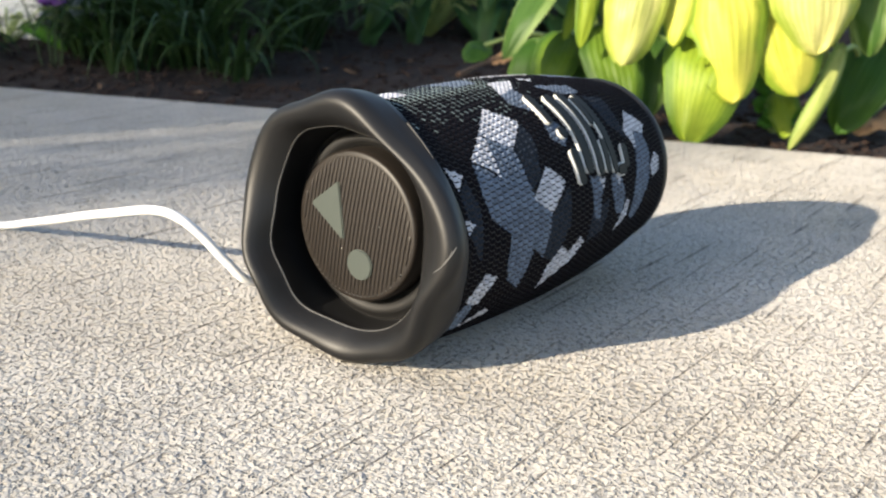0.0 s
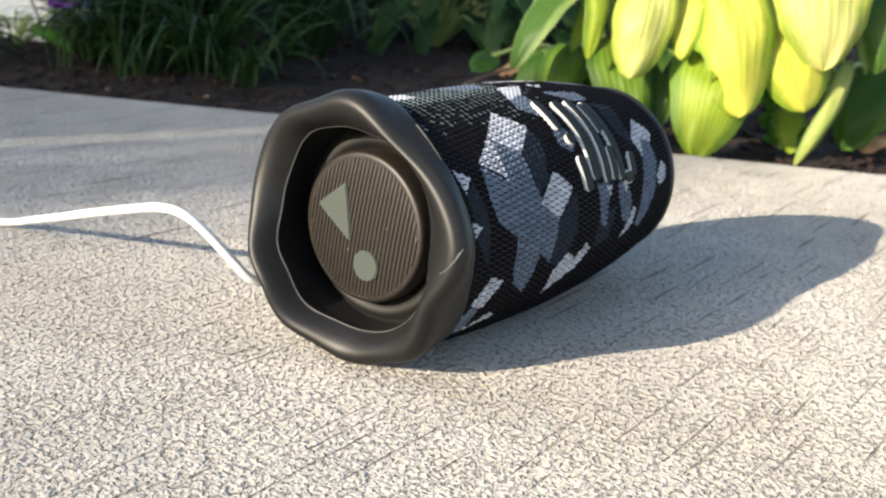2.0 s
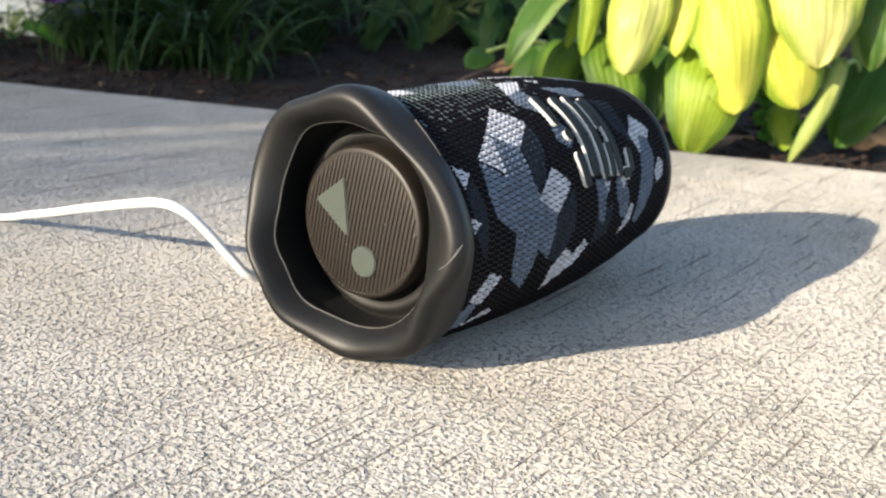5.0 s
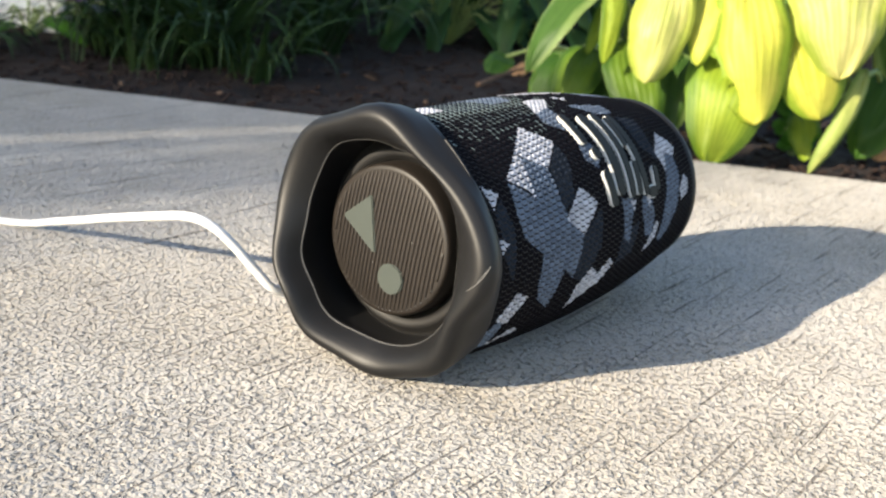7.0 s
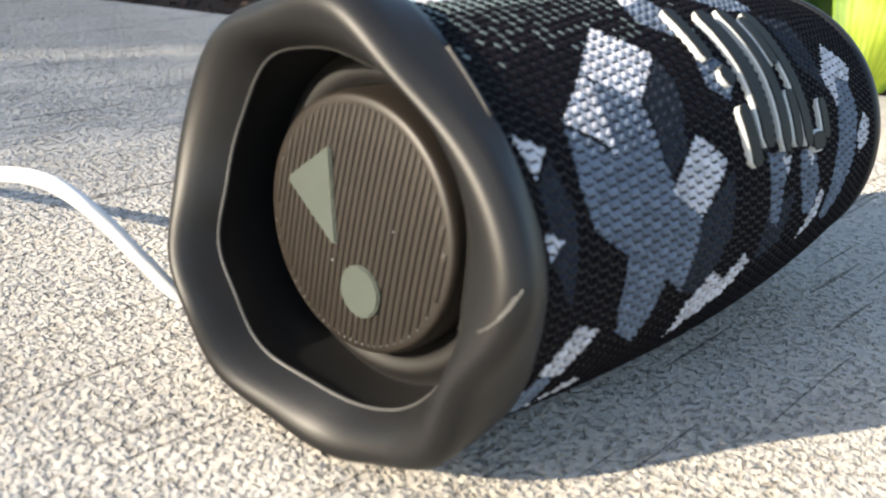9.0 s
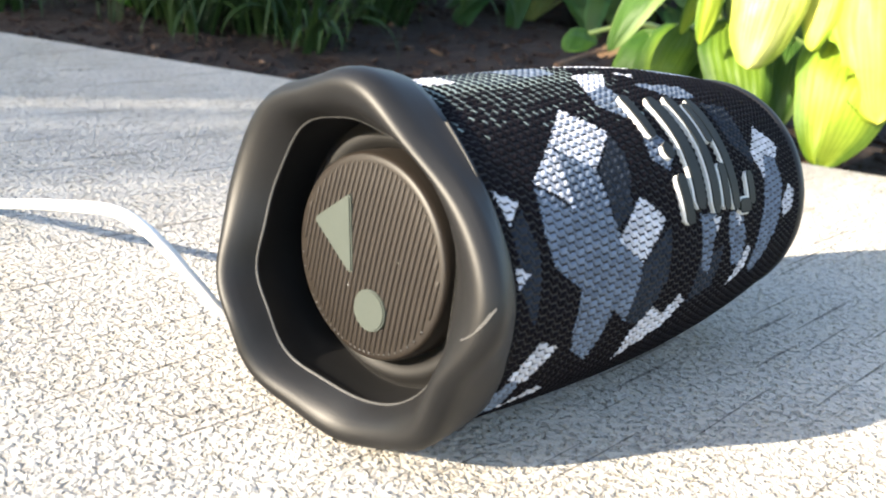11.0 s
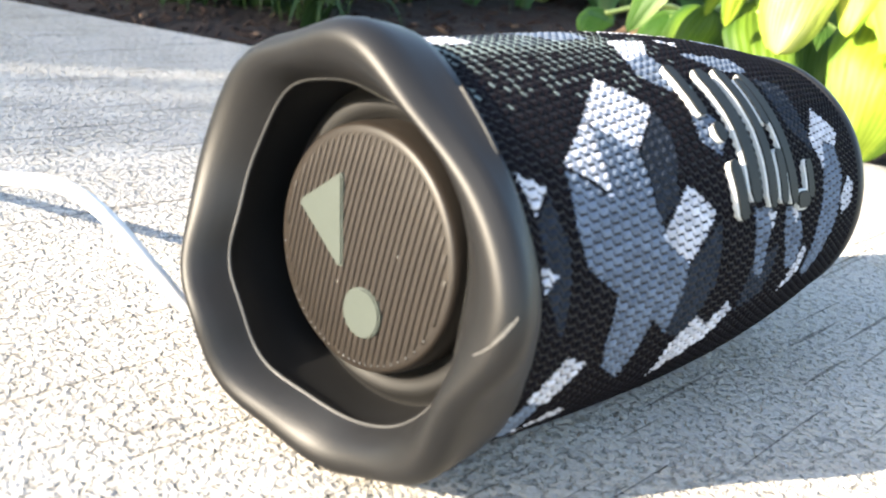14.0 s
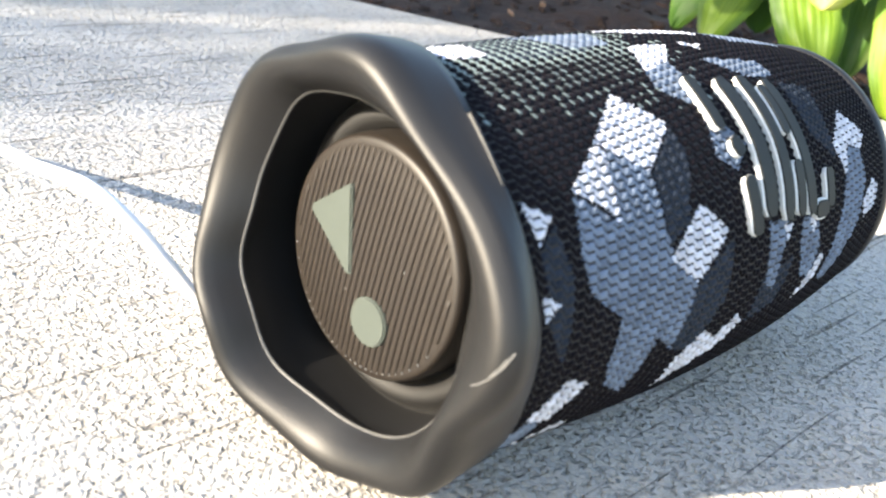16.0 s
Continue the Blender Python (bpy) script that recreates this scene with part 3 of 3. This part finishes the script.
def speaker():
    root = thing("portable_speaker", "black and white camouflage portable cylinder speaker lying on concrete", "speaker", at=(-0.00085, 0.00128, 0))
    root.rotation_euler = (0, 0, radians(-3.32))
    core = [(y, radius(y) - 0.0001, 0, 0) for y in np.linspace(Y_BEGIN, Y_END, 41).tolist()]
    part("body", mesh_of("body", *lathe(core), [BACKING]), root, "dark cloth backing under the weave")
    part("fabric", fabric_mesh(), root, "woven camouflage fabric in black, slate and white")
    lip = [(0.0240, 0.0462, 0, 0, 1), (0.0241, 0.0480, 0, 0, 1), (0.0238, 0.0492, 0, 0, 1), (0.0228, 0.0500, 0.2, 0, 0.8), (0.0195, 0.0505, 0.5, 0, 0.5), (0.0155, 0.0507, 0.75, 0, 0.25),
           (0.0120, 0.0509, 0.92, 0, 0.08), (0.0092, 0.0508, 1, 0, 0), (0.0068, 0.0501, 1, 0, 0), (0.0050, 0.0489, 1, 0, 0), (0.0041, 0.0474, 0.95, 0.05, 0), (0.0043, 0.0456, 0.85, 0.15, 0),
           (0.0056, 0.0436, 0.65, 0.35, 0), (0.0080, 0.0416, 0.4, 0.6, 0), (0.0112, 0.0397, 0.15, 0.85, 0), (0.0131, 0.0387, 0.03, 0.97, 0), (0.0136, 0.0384, 0, 1, 0), (0.0141, 0.0387, 0, 1, 0), (0.0170, 0.0396, 0, 0.9, 0), (0.0230, 0.0392, 0, 0.3, 0), (0.0290, 0.0386, 0, 0, 0)]
    part("front_ring", mesh_of("front_ring", *wavy(lip), [RUBBER]), root, "wavy black rubber end ring")
    # Thin bead in paler rubber paints the highlight that runs along the lip.
    lip_bead = [(0.0130, 0.03868, 0, 1, 0), (0.0132, 0.03840, 0, 1, 0), (0.0136, 0.03818, 0, 1, 0), (0.0140, 0.03845, 0, 1, 0)]
    part("lip_edge", mesh_of("lip_edge", *wavy(lip_bead), [LIP_GLINT]), root, "inner edge of the ring, paler for a painted highlight")
    for p, q, wide in (((8.0, 8.0), (11.25, -3.0), 0.00016), ((8.6, 7.0), (10.0, 2.0), 0.00010)):
        nick = []
        for i in range(7):
            f, a = p[0] + (q[0] - p[0]) * i / 6, radians(p[1] + (q[1] - p[1]) * i / 6)
            lo, hi = (Vector(ring_point(lip[int(f) + k], a)) for k in (0, 1))
            at = lo.lerp(hi, f % 1)
            nick.append(at + Vector((math.cos(a), 0, math.sin(a))) * 0.00008)
        part("scratch", mesh_of("scratch", *tube(nick, wide, 6), [WORN_AND_GLINT]), root, "pale scratch on the rubber")
    seat = [(0.0285, 0.0385), (0.0280, 0.0370), (0.0255, 0.0355), (0.0245, 0.0335), (0.0260, 0.0312), (0.0290, 0.0300), (0.0295, 0.0005)]
    part("recess", mesh_of("recess", *lathe(seat, 120, 0.0012), [CAVITY]), root, "black rubber surround inside the ring")
    radiator(root)
    for x, y, z in ((-0.0145, 0.0249, 0.0196), (0.0290, 0.0232, 0.0330), (-0.0060, 0.0172, 0.0405), (0.0120, 0.0174, 0.0530)):
        verts = [(x + 0.0002 * math.cos(w) * math.cos(e), y - 0.0002 * math.sin(e), z + 0.0002 * math.sin(w) * math.cos(e)) for e in (0.0, 0.7, 1.3) for w in (k * math.pi / 3 for k in range(6))]
        part("lint_speck", mesh_of("lint_speck", verts, strips(3, 6) + [tuple(range(12, 18))], [BADGE_RIM]), root, "pale speck of lint")
    end = [(-0.0012, -0.0012), (-0.0009, 0.0005), (0.0008, 0.0009), (0.0026, 0.0007), (0.0040, 0.0), (0.0049, -0.0014), (0.0052, -0.0034), (0.0045, -0.0052), (0.0005, -0.0070), (-0.0080, -0.0075)]
    back = [(Y_END + y, radius(Y_END) + r) for y, r in end] + [(Y_END - 0.0086, 0.0005)]
    part("rear_ring", mesh_of("rear_ring", *lathe(back, 180, 0.0003), [RUBBER]), root, "black rubber end ring")
    strokes = [([(0.0951, 66.7), (0.0947, 57.6), (0.0951, 48.4)], 0.0042), ([(0.0977, 45.3), (0.0996, 40.2)], 0.0050),
               ([(0.1074, 64.7), (0.1085, 42.3), (0.1077, 21.2)], 0.0062), ([(0.0993, 34.1), (0.1010, 17.2)], 0.0050),
               ([(0.1172, 64.7), (0.1182, 42.3), (0.1169, 18.5)], 0.0050), ([(0.1238, 60.6), (0.1243, 43.4)], 0.0040), ([(0.1247, 35.3), (0.1238, 18.7)], 0.0046),
               ([(0.1282, 62.6), (0.1295, 40.4), (0.1301, 17.9)], 0.0052), ([(0.1424, 30.6), (0.1418, 18.2)], 0.0046), ([(0.1327, 18.4), (0.1401, 18.1)], 0.0048)]
    for path, width in strokes:
        rim = part("badge_bar", ribbon(path, width + 0.0011, 0.0015, BADGE_RIM, "badge_bar"), root, "raised pale edged bar of the badge")
        part("badge_face", ribbon(path, width, 0.0019, BADGE, "badge_face"), rim, "dark grey bar face")


speaker()


def cable():
    root = thing("charging_cable", "white rubber charging cable plugged behind the speaker", "cable")
    run = [(-0.034, 0.100, 0.030), (-0.040, 0.060, 0.020), (-0.0430, 0.030, 0.0150), (-0.0455, 0.0102, 0.0193), (-0.0508, 0.0025, 0.0281), (-0.0566, -0.0045, 0.0382), (-0.0609, -0.0095, 0.0442), (-0.0666, -0.0130, 0.0473), (-0.0744, -0.0145, 0.0471), (-0.0864, -0.0125, 0.0438), (-0.1064, -0.0070, 0.0375), (-0.1380, 0.0040, 0.0272), (-0.1686, 0.0126, 0.0170), (-0.1958, 0.0172, 0.0085), (-0.2177, 0.0170, 0.0022), (-0.245, -0.010, 0.0022), (-0.262, -0.10, 0.0022), (-0.25, -0.40, 0.0022), (-0.2, -0.9, 0.0022)]
    part("cord", mesh_of("cord", *tube(run, 0.0019), [CORD]), root, "white cord")


cable()


# ---- boards that shade the left of the pavement ----
def shade_boards():
    """Weathered boards added out of view towards the sun, to lay shadows over the pavement's far corner and the bed."""
    flat = Vector((SUN_FROM.x, SUN_FROM.y, 0)).normalized()
    side = Vector((flat.y, -flat.x, 0))
    root = thing("fence", "unseen grey slatted boards added to shade the pavement's left", "fence", kind="structure")
    # Unseen shade casters; slat gaps set how much sun reaches the pavement.
    start = Vector((-0.233, 0.143, 0)) + flat * 3.0
    boards = []
    for first, last, high in ((-0.020, 0.072, 1.262), (0.0785, 0.120, 1.262), (0.1305, 0.610, 2.0)):
        count = max(1, round((last - first) / 0.0203))
        pitch = (last - first) / count
        boards += [(first + pitch * n, first + pitch * (n + 1) - ((0.0040 if high < 1.5 else 0.0028) if n < count - 1 else 0), high, 0) for n in range(count)]
    boards += [(-0.100 + 0.0158 * n, -0.100 + 0.0158 * n + 0.0035 + 0.0013 * n, 1.262, 0) for n in range(5)]
    boards += [(0.610 + 0.14 * n, 0.610 + 0.14 * n + 0.155, 2.0, n % 2) for n in range(12)]
    for lo, hi, high, back in boards:
        p = start + side * ((lo + hi) / 2) + flat * (0.026 * back)
        ob = part("board", box_mesh("board", (hi - lo, 0.02, high + 0.12), WOOD, 0.003), root)
        ob.location = (p.x, p.y, (high - 0.12) / 2)
        ob.rotation_euler = (0, 0, math.atan2(side.y, side.x))
    for z in (0.10, 0.36):
        p = start + side * 1.08 - flat * 0.035
        rail = part("rail", box_mesh("rail", (2.27, 0.035, 0.06), WOOD, 0.003), root)
        rail.location = (p.x, p.y, z)
        rail.rotation_euler = (0, 0, math.atan2(side.y, side.x))


shade_boards()


# ---- plants ----
def leaf_mesh(base, tip, width, facing, material, cup=0.25, bend=0.12, name="leaf", ribs=9, nv=34, nu=34, wave=0.0, blunt=0.40, chewed=(), lobe=0.12, taper=0.6):
    """A leaf blade from its stalk end to its tip, cupped, bent and ribbed, turned to the facing direction."""
    base, tip = Vector(base), Vector(tip)
    d = tip - base
    length = d.length
    d.normalize()
    side = d.cross(Vector(facing)).normalized()
    up = side.cross(d)
    verts, faces, uvs = [], [], []
    ragged = Vector((base.x * 37, base.y * 37, base.z * 37))
    peak = max((q / 50) ** blunt * (1 - q / 50) ** taper for q in range(51))
    for j in range(nv + 1):
        v = j / nv
        w = width / 2 * ((v ** blunt) * ((1 - v) ** taper) / peak) + 0.0004
        w *= 1 + 0.10 * noise.noise(ragged + Vector((v * 5, 0, 0)))
        for i in range(nu + 1):
            u, v = 2 * i / nu - 1, j / nv
            for hu, hv, size in chewed:
                gap = math.hypot(u - hu, (v - hv) * 2.2)
                if 1e-6 < gap < size:
                    u, v = hu + (u - hu) * size / gap, hv + (v - hv) * size / gap
            rise = -cup * w * u * u + bend * length * (4 * v * (1 - v)) - bend * length * 0.6 * v * v
            rise += 0.013 * width * math.cos(math.pi * ribs * u) * (1 - v) + 0.09 * width * noise.noise(ragged + Vector((u * 1.5, v * 3, 4))) + wave * width * math.sin(9 * v + 2 * u) * abs(u)
            verts.append(base + d * (v * length - lobe * length * abs(u) * (1 - v)) + side * (u * w) + up * rise)
            uvs.append((u, v))
    for j in range(nv):
        for i in range(nu):
            k = j * (nu + 1) + i
            if any(all(math.hypot(2 * p / nu - 1 - hu, (q / nv - hv) * 2.2) < size for p in (i, i + 1) for q in (j, j + 1)) for hu, hv, size in chewed):
                continue
            faces.append((k, k + 1, k + nu + 2, k + nu + 1))
    me = mesh_of(name, verts, faces, [material])
    layer = me.uv_layers.new(name="UVMap")
    for loop in me.loops:
        layer.data[loop.index].uv = uvs[loop.vertex_index]
    return me


STEM = grained("dark green stem", (0.03, 0.06, 0.02), 0.6, 200, 0.2)
STALK = grained("pale leaf stalk", (0.30, 0.38, 0.12), 0.5, 200, 0.2)
OUTWARD = Vector((0.27, -0.80, 0.30)).normalized()


def hosta_leaf(root, crown, base, tip, width, material, lean=(0, 0, 0), **shape):
    face = (OUTWARD + Vector(lean)).normalized()
    ob = part("leaf", leaf_mesh(base, tip, width, face, material, **shape), root)
    mid = (Vector(crown) * 0.45 + Vector(base) * 0.55) + Vector((0, 0, 0.03))
    part("stalk", mesh_of("stalk", *tube([crown, mid, base], [0.003, 0.0024, 0.0016], 8), [STALK]), ob)


def hostas():
    left = thing("hosta", "hosta clump with green and lime drooping leaves", "plant", "hostas along the pavement")
    right = thing("hosta", "hosta clump with gold and cream chewed leaves in sunlight", "plant", "hostas along the pavement")
    cl, cr = (-0.20, 0.66, 0.0), (0.00, 0.78, 0.0)
    def L(*a, **k):
        hosta_leaf(left, cl, *a, **k)

    def H(*a, **k):
        hosta_leaf(right, cr, *a, **k)

    L((-0.1959, 0.5278, 0.1183), (-0.2180, 0.4803, 0.0512), 0.0387, EDGED, (-0.5, 0, 0.3), lobe=0.2)
    L((-0.1883, 0.5553, 0.1101), (-0.1891, 0.5317, 0.0654), 0.0130, LIME, (0.2, 0, 0))
    L((-0.1713, 0.5305, 0.1234), (-0.1629, 0.5123, 0.0635), 0.0189, LIME, (0.5, 0, 0))
    L((-0.2031, 0.5583, 0.0622), (-0.2035, 0.5234, 0.0109), 0.0400, MID, (0, 0, 0.2), blunt=0.3)
    L((-0.2269, 0.5560, 0.0553), (-0.2333, 0.5292, 0.0123), 0.0291, GREEN, (-0.2, 0, 0.2))
    L((-0.1650, 0.5573, 0.0716), (-0.1244, 0.5346, 0.0057), 0.0500, MID, (0.1, 0, 0.2), blunt=0.3)
    L((-0.1964, 0.5853, 0.0678), (-0.1907, 0.5655, 0.0192), 0.0370, GREEN, (0, 0, 0))
    L((-0.1309, 0.5886, 0.0669), (-0.1189, 0.5609, 0.0087), 0.0310, EDGED, (0.2, 0, 0.1))
    H((-0.1258, 0.5338, 0.1308), (-0.1254, 0.5109, 0.0548), 0.0476, CREAM, (0.1, 0, 0.2), cup=0.5, lobe=0.2, wave=0.03, taper=0.5)
    H((-0.1043, 0.5693, 0.1335), (-0.0975, 0.5386, 0.0726), 0.0303, GOLD, (-0.2, 0, 0.1))
    H((-0.0782, 0.5845, 0.0869), (-0.0702, 0.5313, 0.0007), 0.0708, LIME, (0.1, 0, 0.15), ribs=13, lobe=0.2, cup=0.35)
    H((-0.0736, 0.5640, 0.1262), (-0.0439, 0.5466, 0.0342), 0.0604, GOLD, (0, 0, 0.25), wave=0.03, lobe=0.25, cup=0.4, taper=0.5, chewed=((0.78, 0.80, 0.26), (1.0, 0.62, 0.16)))
    H((-0.0403, 0.5949, 0.1140), (-0.0055, 0.5862, 0.0420), 0.0585, GOLD, (0.2, 0, 0.1), wave=0.04, lobe=0.2, taper=0.5)
    H((-0.0151, 0.5864, 0.1666), (0.0060, 0.5755, 0.0763), 0.0770, CREAM, (0.1, 0, 0.25), wave=0.05, lobe=0.2, cup=0.4)
    H((0.0068, 0.6338, 0.0720), (-0.0059, 0.5917, -0.0029), 0.0172, PALE, (0.5, 0, 0), cup=0.6)
    H((-0.0370, 0.6430, 0.0326), (-0.0230, 0.6281, -0.0001), 0.0274, LIME, (0.2, 0, 0), wave=0.05, chewed=((-0.9, 0.7, 0.5),))
    H((0.0191, 0.6409, 0.1371), (0.0316, 0.6251, 0.0748), 0.0355, EDGED, (-0.3, 0, 0))
    H((0.0179, 0.7212, 0.0748), (0.0043, 0.6786, 0.0027), 0.0532, GREEN, (-0.2, 0, 0))
    H((-0.0807, 0.6755, 0.0840), (-0.0550, 0.6673, 0.0297), 0.0441, GREEN, (0, 0, 0.1))
    L((-0.2771, 0.5500, 0.0480), (-0.2789, 0.5259, 0.0357), 0.0237, GREEN, (0, 0, 0.5))
    rng = random.Random(21)
    for n in range(20):
        a, low = rng.uniform(-0.16, 0.16), rng.random()
        y = 0.74 + 0.42 * (a + 0.06) + rng.uniform(-0.03, 0.10)
        z = 0.06 + 0.16 * low
        b = (a, y, z + 0.05)
        t = (a + rng.uniform(-0.04, 0.04), y - rng.uniform(0.01, 0.06), z - rng.uniform(0.02, 0.06))
        (L if a < -0.08 else H)(b, t, rng.uniform(0.035, 0.06), rng.choice((GREEN, GREEN, GREEN, EDGED)), (rng.uniform(-0.4, 0.4), 0, rng.uniform(0, 0.4)))


hostas()


def strap_clump(at, count, length, seed):
    rng = random.Random(seed)
    root = thing("grass_clump", "dark green arching strap-leaved clump in shade", "plant", "strap-leaved clumps in the bed", at=at)
    for n in range(int(count * 1.5)):
        w = rng.uniform(0, 6.283)
        out, l, wide = rng.uniform(0.55, 1.35), length * rng.uniform(0.55, 1.1), rng.uniform(0.0022, 0.0062)
        verts, faces = [], []
        dirv, sidev = Vector((math.cos(w), math.sin(w), 0)), Vector((-math.sin(w), math.cos(w), 0))
        foot = dirv * rng.uniform(0, 0.025) + sidev * rng.uniform(-0.015, 0.015)
        twist = rng.uniform(-0.7, 0.7)
        for j in range(13):
            v = j / 12
            ang = 1.35 - out * 2.1 * v ** 1.4
            if j:
                foot = foot + (dirv * math.cos(ang) + Vector((0, 0, math.sin(ang)))) * (l / 12)
            half = wide * (1 - v ** 2.2) * (0.6 + 0.4 * min(1, v * 4)) / 2 + 0.0003
            fold = Vector((0, 0, 1)) * math.sin(twist * v)
            sv = (sidev * math.cos(twist * v) + fold).normalized() * half
            up = (dirv * -math.sin(ang) + Vector((0, 0, math.cos(ang)))) * (half * 0.35)
            verts += [foot - sv + up, foot, foot + sv + up]
        for j in range(12):
            k = j * 3
            faces += [(k, k + 1, k + 4, k + 3), (k + 1, k + 2, k + 5, k + 4)]
        me = mesh_of("blade", verts, faces, [STRAP])
        layer = me.uv_layers.new(name="UVMap")
        for loop in me.loops:
            layer.data[loop.index].uv = (loop.vertex_index % 3 - 1, loop.vertex_index // 3 / 12)
        part("blade", me, root)
    return root


for n, (a, b, count, length) in enumerate([(-0.30, 0.15, 30, 0.12), (-0.20, 0.16, 26, 0.11), (-0.46, 0.13, 40, 0.085), (-0.35, 0.21, 40, 0.13), (-0.25, 0.19, 50, 0.19), (-0.31, 0.24, 50, 0.24), (-0.17, 0.30, 40, 0.22), (-0.19, 0.42, 46, 0.26), (-0.33, 0.36, 44, 0.24), (-0.30, 0.46, 46, 0.30), (-0.40, 0.62, 46, 0.32), (-0.12, 0.66, 44, 0.30), (-0.24, 0.80, 44, 0.36), (-0.52, 0.80, 44, 0.40), (0.0, 0.95, 44, 0.36)]):
    strap_clump(edge_point(a, b, bed_height(a, b) - 0.004), count, length, 100 + n)


def broad_plant(at, count, tall, seed, leaf=BROAD, label="low dark green leafy perennial in the shaded bed"):
    rng = random.Random(seed)
    root = thing("leafy_plant", label, "plant", "leafy perennials in the bed", at=at)
    for n in range(count):
        w, r = rng.uniform(0, 6.283), rng.uniform(0.02, 0.10)
        z = tall * rng.uniform(0.25, 1.0)
        b = Vector((r * math.cos(w), r * math.sin(w), z))
        t = b + Vector((0.05 * math.cos(w), 0.05 * math.sin(w), -rng.uniform(0.01, 0.06)))
        leafy = part("leaf", leaf_mesh(b, t, rng.uniform(0.018, 0.03), (math.cos(w) * 0.5, math.sin(w) * 0.5 - 0.3, 0.8), leaf, nv=8, nu=6, ribs=3), root)
        part("stalk", mesh_of("stalk", *tube([(0, 0, 0), b * 0.6 + Vector((0, 0, 0.02)), b], 0.0012, 6), [STALK]), leafy)


for n, (a, b, count, tall) in enumerate([(-0.04, 0.47, 40, 0.12), (0.05, 0.50, 40, 0.13), (-0.06, 0.60, 36, 0.18), (0.14, 0.58, 36, 0.17), (0.24, 0.64, 36, 0.20), (0.10, 0.78, 36, 0.26), (0.30, 0.85, 36, 0.30), (0.45, 0.80, 34, 0.30), (0.18, 1.05, 34, 0.34)]):
    broad_plant(edge_point(a, b, bed_height(a, b) - 0.004), count, tall, 300 + n)


for n, (a, b) in enumerate([(-0.445, 0.23)]):
    broad_plant(edge_point(a, b, bed_height(a, b) - 0.004), 9, 0.035, 340 + n, SPROUT, "bright green leafy seedling clump before the white house")


def weed(at):
    root = thing("clover", "small bright green clover seedling in the mulch", "plant", at=at)
    rng = random.Random(8)
    for n in range(12):
        w, r = rng.uniform(0, 6.283), rng.uniform(0.004, 0.022)
        p = Vector((r * math.cos(w), r * math.sin(w), rng.uniform(0.010, 0.046)))
        stem = part("stem", mesh_of("stem", *tube([(0, 0, 0), p * 0.5, p], 0.0006, 6), [STALK]), root)
        for q in range(3):
            k = w + q * 2.1
            tip = p + Vector((0.0075 * math.cos(k), -0.002, 0.0075 * math.sin(k)))
            part("leaflet", leaf_mesh(p, tip, 0.009, (0.2, -0.8, 0.5), SPROUT, nv=6, nu=6, ribs=1, blunt=0.8), stem)


weed((-0.046, 0.662, -0.008))


def dry_leaf(at, turn, size):
    ob = thing("dry_leaf", "curled dry brown leaf lying on mulch", "leaf", "fallen leaves", at=at)
    ob.rotation_euler = (0, 0, turn)
    part("blade", leaf_mesh((0, 0, 0.004), (size, 0, 0.012), size * 0.55, (0, -0.3, 1), DRY, cup=0.9, bend=0.25, wave=0.1, nv=8, nu=6), ob)


dry_leaf((0.010, 0.705, 0.000), 0.4, 0.035)
dry_leaf((0.024, 0.700, 0.004), 2.2, 0.028)
dry_leaf((0.030, 0.715, 0.008), 1.2, 0.03)
dry_leaf((-0.369, 0.721, 0.006), 0.3, 0.035)
dry_leaf((-0.339, 0.733, 0.008), 1.1, 0.03)


def twig(points, size):
    ob = new("twig", mesh_of("twig", *tube(points, [size, size * 0.8, size * 0.5], 8), [LIGHT_CHIP]))
    tagged(ob, "dry tan twig lying on the mulch", "twig")


twig([(-0.337, 0.604, 0.008), (-0.337, 0.654, 0.016), (-0.325, 0.671, 0.022)], 0.0024)


# ---- the white house corner ----
def house_corner():
    root = thing("house", "white lap-sided house corner beyond the garden bed", "house")
    for n in range(20):
        ob = part("siding_board", box_mesh("siding_board", (0.9, 0.012, 0.034), SIDING, 0.002), root)
        ob.location = (-1.131, 0.200, -0.06 + 0.032 * n)
        ob.rotation_euler = (radians(-6), 0, radians(30))
    wall = part("wall", box_mesh("wall", (0.9, 0.16, 0.70), SIDING, 0.002), root)
    wall.location = (-1.131 - 0.091 * math.sin(radians(30)), 0.200 + 0.091 * math.cos(radians(30)), 0.24)
    wall.rotation_euler = (0, 0, radians(30))
    post = part("corner_board", box_mesh("corner_board", (0.022, 0.022, 0.70), SIDING, 0.002), root)
    post.location = (-0.736, 0.428, 0.24)
    post.rotation_euler = (0, 0, radians(30))


house_corner()


def flowers(at):
    root = thing("purple_flowers", "small purple flower heads above dark foliage", "flowers", at=at)
    rng = random.Random(31)
    for n in range(7):
        p = Vector((rng.uniform(-0.03, 0.03), rng.uniform(-0.03, 0.03), rng.uniform(0.065, 0.11)))
        stem = part("stem", mesh_of("stem", *tube([(p.x * 0.3, p.y * 0.3, 0), p * 0.6, p], 0.0008, 6), [STEM]), root)
        for q in range(5):
            w = q * 1.2566
            part("petal", leaf_mesh(p, p + Vector((0.013 * math.cos(w), 0.013 * math.sin(w), 0.004)), 0.010, (0, -0.4, 1), PURPLE, nv=5, nu=4, ribs=1, blunt=0.7), stem)


flowers((-0.630, 0.369, -0.012))
